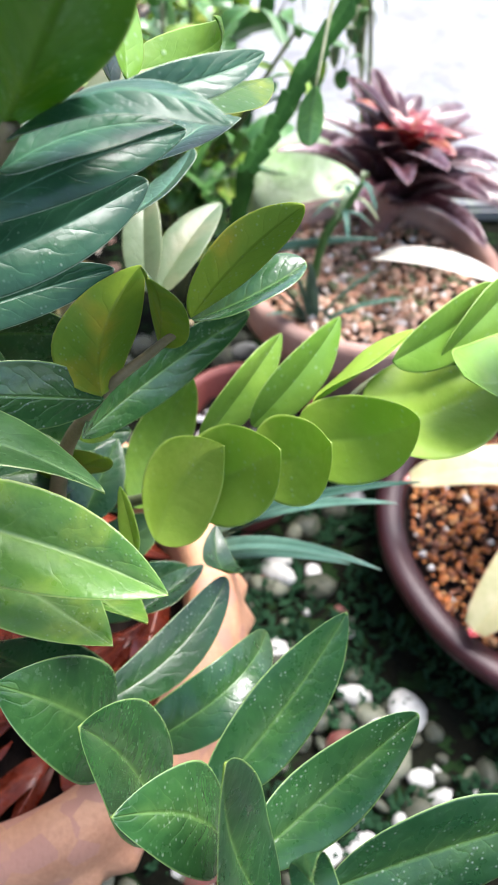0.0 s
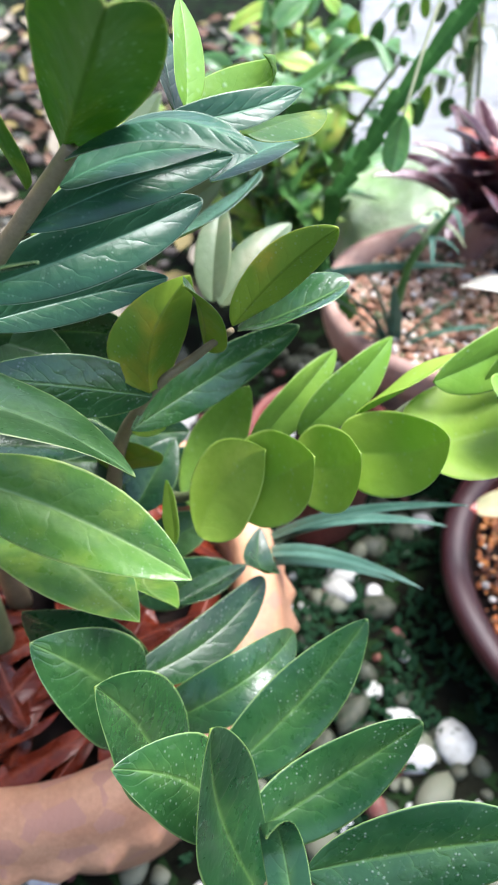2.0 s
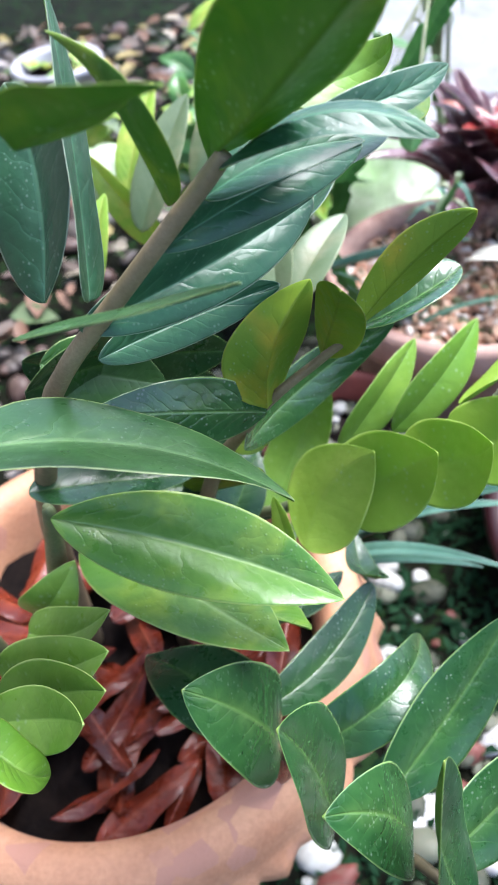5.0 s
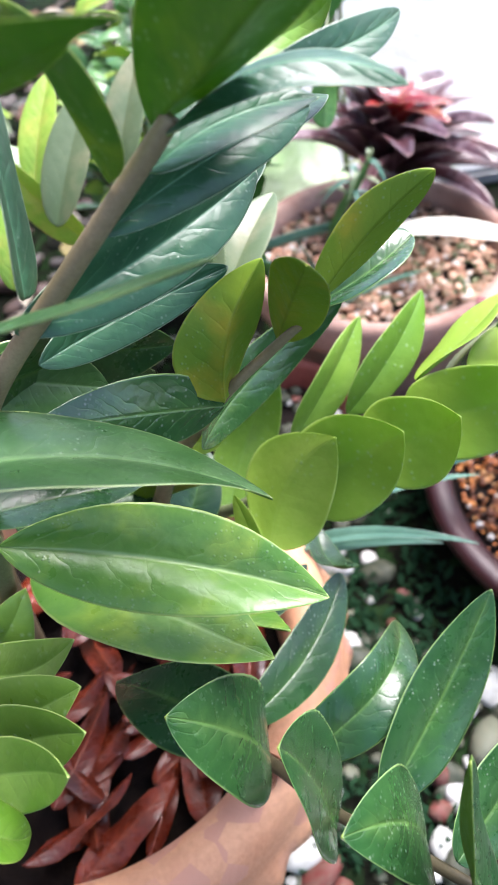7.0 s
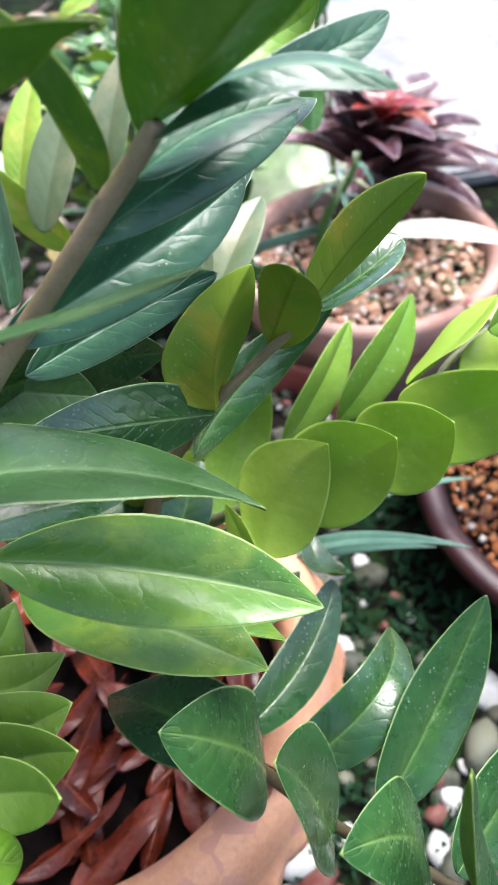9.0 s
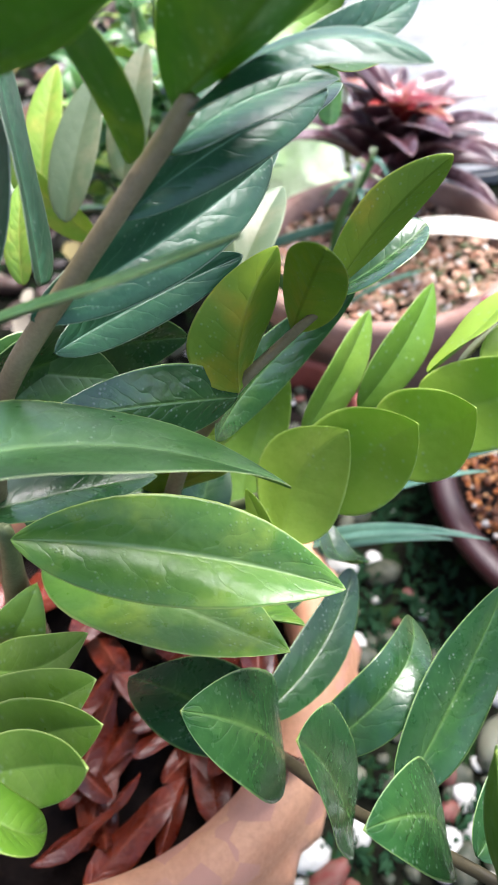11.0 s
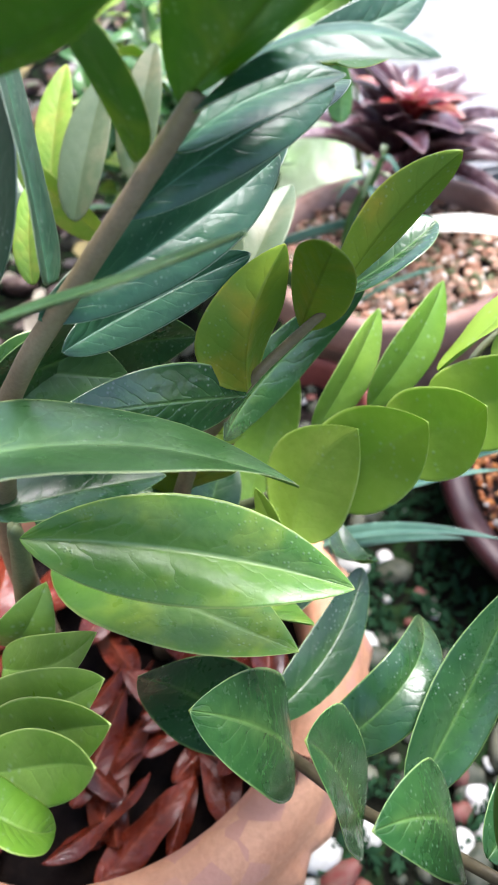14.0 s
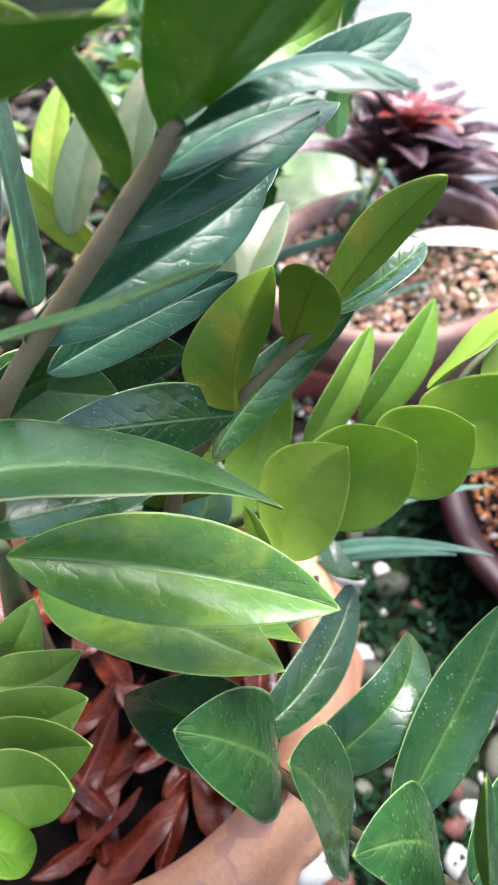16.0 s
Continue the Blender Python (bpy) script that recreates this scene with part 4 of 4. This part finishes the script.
blade(aloe, (-0.012, 0.775, 0.286), (0.139, 0.845, 0.262), 0.0085, M_STRAP, 0.004, side=(0.1, -0.3, 1))

# ---- the bowl's cream rosette ----
rosette = thing("bromeliad", (0.34, 0.6, 0.065), "cream yellow bromeliad with red leaf tips", "plant")
C0 = Vector((0.34, 0.6, 0.07))
for tip, w, bow in [((0.198, 0.465, 0.108), 0.031, 0.06), ((0.154, 0.604, 0.15), 0.029, 0.055), ((0.3, 0.4, 0.16), 0.025, 0.05), ((0.22, 0.76, 0.2), 0.025, 0.05), ((0.4, 0.8, 0.22), 0.025, 0.05), ((0.52, 0.66, 0.2), 0.025, 0.05), ((0.5, 0.48, 0.18), 0.025, 0.05)]:
    t = Vector(tip)
    b = C0 + (t - C0) * 0.08
    blade(rosette, b, t, w, M_CREAM, bow, shape=(0.12, 0.28), fold=0.3, label="cream leaf with a red tip")
    e = (t - b).normalized()
    blade(rosette, t - e * 0.012 + Vector((0, 0, 0.004)), t + e * 0.004, 0.009, M_BROMRED, 0.001, fold=0.2, label="bright red leaf tip", name="leaf_tip")

# ---- the dark red bromeliad ----
brom = thing("bromeliad", (0.163, 1.0, 0.17), "dark red bromeliad with a bright red heart", "plant")
LEAN = Vector((0.2, 0.04, 0.95)).to_track_quat("Z", "Y").to_matrix()


def rosette_leaves():
    rng = np.random.RandomState(21)
    c = Vector((0.175, 1.006, 0.2))
    rings = [(8, 34, 0.16, 0.021, M_BROM), (9, 44, 0.15, 0.023, M_BROM), (8, 54, 0.14, 0.023, M_BROM), (7, 62, 0.12, 0.02, M_BROM), (6, 54, 0.085, 0.017, M_BROMRED), (3, 70, 0.07, 0.013, M_BROMRED)]
    for ring, (n, el, ln, w, mat) in enumerate(rings):
        for i in range(n):
            a = 6.283 * (i + 0.45 * rng.rand()) / n + ring
            e = radians(el + 6 * rng.randn())
            d = LEAN @ Vector((math.cos(a) * math.cos(e), math.sin(a) * math.cos(e), math.sin(e)))
            b = c + d * 0.012 + LEAN @ Vector((0, 0, 0.006 * ring + (0.03 if mat is M_BROMRED else 0)))
            inner = mat is M_BROMRED
            blade(brom, b, b + d * ln * (0.78 + 0.3 * rng.rand()), w, mat, 0.014, fold=0.5, shape=(0.2, 0.42), curl=0.02 + 0.025 * rng.rand(), name="heart_leaf" if inner else "leaf", label="bright red and orange heart leaf" if inner else "", wave=0.08)


rosette_leaves()
under(new("trunk", tube_mesh("trunk", [(0.16, 1.0, 0.165), (0.166, 1.002, 0.19), (0.182, 1.008, 0.225)], [0.016, 0.02, 0.028], M_BROM, 14)), brom)
blade(aloe, (0.15, 0.88, 0.215), (0.25, 0.77, 0.262), 0.021, M_BLEACH, 0.008, shape=(0.2, 0.4), label="bleached white strap leaf")

# ---- flat toothed cactus and the sprig in the weathered pot ----
def toothed_cactus(owner, pts, half, teeth, label=""):
    """A flat stem with rounded teeth on both edges, a few millimetres thick."""
    p = [Vector(q) for q in pts]
    view = Vector((0.1, -0.6, 0.45)).normalized()
    rows = []
    n = teeth * 8
    for i in range(n + 1):
        x = i / n * (len(p) - 1)
        k = min(int(x), len(p) - 2)
        w = x - k
        c = p[k].lerp(p[k + 1], w)
        d = (p[k + 1] - p[k]).normalized()
        s = d.cross(view).normalized()
        f1 = 0.62 + 0.38 * (i / 8 % 1.0) ** 0.7
        f2 = 0.62 + 0.38 * ((i / 8 + 0.5) % 1.0) ** 0.7
        end = min(1.0, (n - i) / 6 + 0.15)
        rows.append((c + s * half * f1 * end, c + view * 0.003, c - s * half * f2 * end, c - view * 0.003))
    verts = [tuple(v) for r in rows for v in r]
    faces = [(4 * i + j, 4 * i + (j + 1) % 4, 4 * i + 4 + (j + 1) % 4, 4 * i + 4 + j) for i in range(n) for j in range(4)]
    faces += [(3, 2, 1, 0), tuple(4 * n + j for j in range(4))]
    uv = [(i / n, u) for i in range(n + 1) for u in (1.0, 0.6, 0.0, 0.4)]
    return under(new("pad", mesh_of("pad", verts, faces, [M_CACTUS], False, uv)), owner, label)


cactus = thing("fishbone_cactus", (0.03, 0.86, 0.17), "fishbone cactus with long flat toothed stems", "cactus")
toothed_cactus(cactus, [(0.03, 0.86, 0.17), (-0.0, 0.8, 0.26), (-0.012, 0.78, 0.3), (0.0, 0.757, 0.385), (0.02, 0.769, 0.412), (0.045, 0.786, 0.453), (0.095, 0.822, 0.515), (0.12, 0.84, 0.55)], 0.0098, 17)

sprig = thing("sprig", (0.07, 0.84, 0.17), "slender sprig with curled pale green leaves", "plant")
under(new("stem", tube_mesh("stem", [(0.07, 0.84, 0.17), (0.078, 0.812, 0.28), (0.1, 0.81, 0.325), (0.112, 0.815, 0.345)], [0.004, 0.0045, 0.004, 0.002], M_CACTUS)), sprig)
for i in range(12):
    a = i * 2.4
    k = i / 12
    b = Vector((0.09, 0.811, 0.305)).lerp(Vector((0.112, 0.815, 0.345)), k)
    d = Vector((math.cos(a), math.sin(a) * 0.8, 0.35)).normalized()
    blade(sprig, b, b + d * (0.032 - 0.01 * k), 0.0032, M_PALE if i % 2 else M_STRAP, 0.006, curl=0.02, fold=0.3, shape=(0.3, 0.4))

# ---- shrubs behind ----
def shrub(name, at, label, stems, spread, height, per, size, mats, seed, droop=0.3, lean=(0, 0)):
    rng = np.random.RandomState(seed)
    top = thing(name, at, label, "shrub")
    base = Vector(at)
    kinds = []
    for m in mats:
        kinds.append([leaf_mesh("leaf", (0, 0, 0), (0, size, 0), (1, 0, 0), size * (0.2 + 0.05 * v), 0.004 * (v - 1), 0.25, m, m, wave=0.15, seed=v, steps=9, curl=size * 0.12 * v) for v in range(3)])
    for s in range(stems):
        a = 6.283 * (s + rng.rand()) / stems
        r = spread * (0.35 + 0.65 * rng.rand())
        h = height * (0.65 + 0.35 * rng.rand())
        tip = base + Vector((r * math.cos(a) + lean[0] * h, r * math.sin(a) * 0.8 + lean[1] * h, h))
        midp = base.lerp(tip, 0.5) + Vector((0, 0, 0.15 * h))
        st = under(new("stem", tube_mesh("stem", [base, midp, tip], [0.006, 0.004, 0.002], M_STEMG, 7, 5)), top)
        for i in range(per):
            k = 0.22 + 0.78 * (i + rng.rand()) / per
            p = base.lerp(midp, k).lerp(midp.lerp(tip, k), k)
            ang = i * 2.39 + rng.rand()
            e = radians(rng.uniform(-25, 55))
            d = Vector((math.cos(ang) * math.cos(e), math.sin(ang) * math.cos(e), math.sin(e)))
            q = d.to_track_quat("Y", "Z").to_matrix().to_4x4()
            g = kinds[rng.randint(len(kinds))][rng.randint(3)]
            ob = new("leaf", g)
            sc = 0.7 + 0.6 * rng.rand()
            ob.parent = st
            ob.matrix_parent_inverse = Matrix.Identity(4)
            ob.matrix_basis = Matrix.Translation(p) @ q @ Matrix.Rotation(rng.randn() * 0.5, 4, "Y") @ Matrix.Diagonal((sc, sc, sc, 1))
    return top


shrub("shrub", (-0.1, 1.08, 0.0), "dense green and yellow variegated shrub", 12, 0.17, 0.42, 22, 0.055, [M_BUSH, M_BUSH, M_VARI], 31)
shrub("shrub", (-0.1, 1.38, 0.0), "dense green shrub with yellow leaves", 9, 0.14, 0.4, 18, 0.06, [M_BUSH, M_VARI, M_BUSH], 32)
shrub("shrub", (-0.5, 1.62, 0.0), "low yellow-leaved garden shrub", 5, 0.15, 0.15, 7, 0.07, [M_VARI, M_PALE], 33)

# ---- slender shrub with hanging leaves beside the cactus ----
drooper = thing("shrub", (0.2, 1.3, 0.03), "slender shrub with arching twigs and hanging rounded leaves", "shrub")
HANG = [(0.063, 1.13, 0.30), (0.085, 1.15, 0.315), (0.1, 1.165, 0.325), (0.118, 1.19, 0.335), (0.14, 1.21, 0.35), (0.155, 1.23, 0.36), (0.16, 1.25, 0.385), (0.045, 1.2, 0.37), (0.03, 1.22, 0.385), (0.06, 1.24, 0.4), (0.085, 1.25, 0.405), (0.11, 1.24, 0.4), (0.13, 1.19, 0.3), (0.15, 1.17, 0.29)]
for i, tip in enumerate(HANG):
    t = Vector(tip)
    twig = under(new("twig", tube_mesh("twig", [(0.2, 1.3, 0.03), (0.17, 1.29, 0.25), ((t.x + 0.17) / 2, (t.y + 1.29) / 2, t.z + 0.06), tip], [0.004, 0.003, 0.0018, 0.001], M_STEMG, 7, 6)), drooper)
    blade(drooper, t, t + Vector((0.006 * math.sin(i * 2.1), 0.004, -0.034 - 0.008 * math.sin(i))), 0.0095 + 0.002 * math.sin(i * 1.7), (M_BUSH, M_BUSH, M_VARI, M_PALE)[i % 4], 0.003, side=(1, 0.1, 0), shape=(0.6, 0.5))
    blade(drooper, t + Vector((0.008, 0.004, 0.012)), t + Vector((0.034, 0.01, 0.0)), 0.0045, M_PALE if i % 2 else M_BUSH, 0.008, shape=(0.4, 0.6), curl=0.01)

under(new("twig", tube_mesh("twig", [(0.2, 1.3, 0.03), (0.16, 1.2, 0.36), (0.09, 0.9, 0.52), (0.05, 0.705, 0.479)], [0.004, 0.003, 0.002, 0.001], M_STEMG, 7, 8)), drooper)
blade(drooper, (0.05, 0.705, 0.479), (0.046, 0.69, 0.441), 0.0105, M_BUSH, 0.002, side=(1, 0.15, 0), shape=(0.6, 0.45))

# ---- the pale plant close behind the big one ----
pale = thing("pale_leaf_plant", (-0.12, 0.6, 0.0), "plant with broad pale green leaves", "plant")
under(new("stem", tube_mesh("stem", [(-0.12, 0.6, 0.0), (-0.125, 0.58, 0.25), (-0.12, 0.55, 0.46)], [0.008, 0.006, 0.004], M_STEMG)), pale)
for base, tip, w, mat in [
    ((-0.131, 0.531, 0.485), (-0.1, 0.583, 0.54), 0.0135, M_PALE), ((-0.1, 0.575, 0.48), (-0.074, 0.625, 0.536), 0.013, M_PALE),
    ((-0.151, 0.597, 0.475), (-0.13, 0.645, 0.524), 0.012, M_VARI), ((-0.052, 0.466, 0.475), (-0.053, 0.515, 0.508), 0.011, M_PALE),
    ((-0.047, 0.463, 0.475), (-0.014, 0.513, 0.498), 0.013, M_PALE), ((-0.147, 0.47, 0.49), (-0.138, 0.5, 0.527), 0.008, M_VARI),
    ((-0.12, 0.55, 0.46), (-0.16, 0.56, 0.52), 0.012, M_VARI), ((-0.11, 0.57, 0.46), (-0.06, 0.56, 0.5), 0.012, M_PALE),
]:
    blade(pale, base, tip, w, mat, 0.004, side=(1, -0.2, 0.1), shape=(0.5, 0.7))


def rock(name, at, size, seed, label):
    bm = bmesh.new()
    bmesh.ops.create_icosphere(bm, subdivisions=4, radius=1.0)
    for v in bm.verts:
        k = 1 + 0.35 * noise.noise(v.co * 1.1 + Vector((seed, 0, 0))) + 0.12 * noise.noise(v.co * 3.3 + Vector((0, seed, 0))) + 0.04 * noise.noise(v.co * 9)
        v.co = Vector((v.co.x * size[0], v.co.y * size[1], v.co.z * size[2])) * k + Vector(at)
    me = bpy.data.meshes.new(name)
    bm.to_mesh(me)
    bm.free()
    me.materials.append(M_ROCK)
    me.polygons.foreach_set("use_smooth", np.full(len(me.polygons), True))
    return tagged(new(name, me), label, "rock")


rock("rock", (0.085, 1.2, 0.085), (0.1, 0.1, 0.12), 3, "pale rock with light green moss")
rock("rock", (-0.42, 1.5, 0.03), (0.075, 0.06, 0.055), 5, "pale grey rounded garden rock")

RING = (-0.57, 1.9)
ring_pot = thing("small_pot", (*RING, 0), "grey plastic pot with yellow leaves lying in it", "plant pot")
under(new("body", lathe_mesh("body", (*RING, 0), [(0.07, 0, 0), (0.072, 0.004, 0), (0.088, 0.09, 0), (0.1, 0.094, 0), (0.104, 0.104, 0), (0.1, 0.112, 0), (0.09, 0.11, 0), (0.086, 0.1, 0), (0.075, 0.03, 0)], M_HOSE, 64)), ring_pot)
under(new("soil", disc_mesh("soil", (*RING, 0.08), 0.086, M_SOIL, 0.01)), ring_pot, "dark soil")
for i in range(7):
    a = i * 2.2
    b = Vector((RING[0] + 0.03 * math.cos(a), RING[1] + 0.03 * math.sin(a), 0.092 + 0.003 * i))
    t = b + Vector((0.07 * math.cos(a + 0.5), 0.07 * math.sin(a + 0.5), 0.012))
    tagged(new("fallen_leaf", leaf_mesh("fallen_leaf", b, t, (-math.sin(a), math.cos(a), 0.2), 0.016, 0.008, 0.3, M_VARI, M_VARI, wave=0.3, seed=i, steps=11)), "fallen yellow leaf lying in a grey pot", "fallen leaf", "fallen yellow leaves")


def leaf_litter():
    """Dry leaves strewn over the earth behind the plant."""
    rng = np.random.RandomState(51)
    verts, faces, n = [], [], 0
    for _ in range(520):
        x, y = rng.uniform(-1.1, -0.2), rng.uniform(0.75, 2.4)
        a, ln = rng.rand() * 6.283, rng.uniform(0.03, 0.075)
        d = np.array([math.cos(a), math.sin(a), rng.randn() * 0.25]) * ln
        s = np.array([-math.sin(a), math.cos(a), rng.randn() * 0.3]) * ln * rng.uniform(0.16, 0.28)
        b = np.array([x, y, 0.018 + 0.02 * rng.rand()])
        up = np.array([0, 0, ln * 0.12])
        verts += [b, b + d * 0.3 - s + up, b + d * 0.7 - s * 0.8 + up, b + d, b + d * 0.7 + s * 0.8 + up, b + d * 0.3 + s + up, b + d * 0.3, b + d * 0.7]
        faces += [(n, n + 1, n + 6), (n + 1, n + 2, n + 7, n + 6), (n + 2, n + 3, n + 7), (n + 3, n + 4, n + 7), (n + 4, n + 5, n + 6, n + 7), (n + 5, n, n + 6)]
        n += 8
    tagged(new("leaf_litter", mesh_of("leaf_litter", verts, faces, [M_LITTER])), "dry brown and yellow leaves strewn on the earth", "leaf litter", kind="stuff")


leaf_litter()


# ---- moss and ferny growth on the ground ----
def ground_moss():
    rng = np.random.RandomState(41)
    verts, faces, uvs, n = [], [], [], 0
    for _ in range(7000):
        x, y = rng.uniform(-0.12, 0.42), rng.uniform(0.3, 0.85)
        if (x - BOWL[0]) ** 2 + (y - BOWL[1]) ** 2 < 0.17**2 or (x - POT[0]) ** 2 + (y - POT[1]) ** 2 < 0.12**2:
            continue
        if noise.noise(Vector((x * 14, y * 14, 3))) < -0.05:
            continue
        a, ln = rng.rand() * 6.283, rng.uniform(0.007, 0.022)
        d = np.array([math.cos(a), math.sin(a), rng.uniform(0.2, 1.3)])
        d *= ln / np.linalg.norm(d)
        s = np.array([-math.sin(a), math.cos(a), 0]) * ln * rng.uniform(0.12, 0.22)
        b = np.array([x, y, 0.004])
        verts += [b, b + d * 0.5 - s, b + d, b + d * 0.5 + s, b + d * 0.5 + (0, 0, 0.001)]
        faces += [(n, n + 1, n + 4), (n + 1, n + 2, n + 4), (n + 2, n + 3, n + 4), (n + 3, n, n + 4)]
        uvs += [(0, 0.5), (0.5, 0), (1, 0.5), (0.5, 1), (0.5, 0.5)]
        n += 5
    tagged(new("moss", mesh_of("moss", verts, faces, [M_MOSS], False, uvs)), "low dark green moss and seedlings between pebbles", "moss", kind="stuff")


ground_moss()
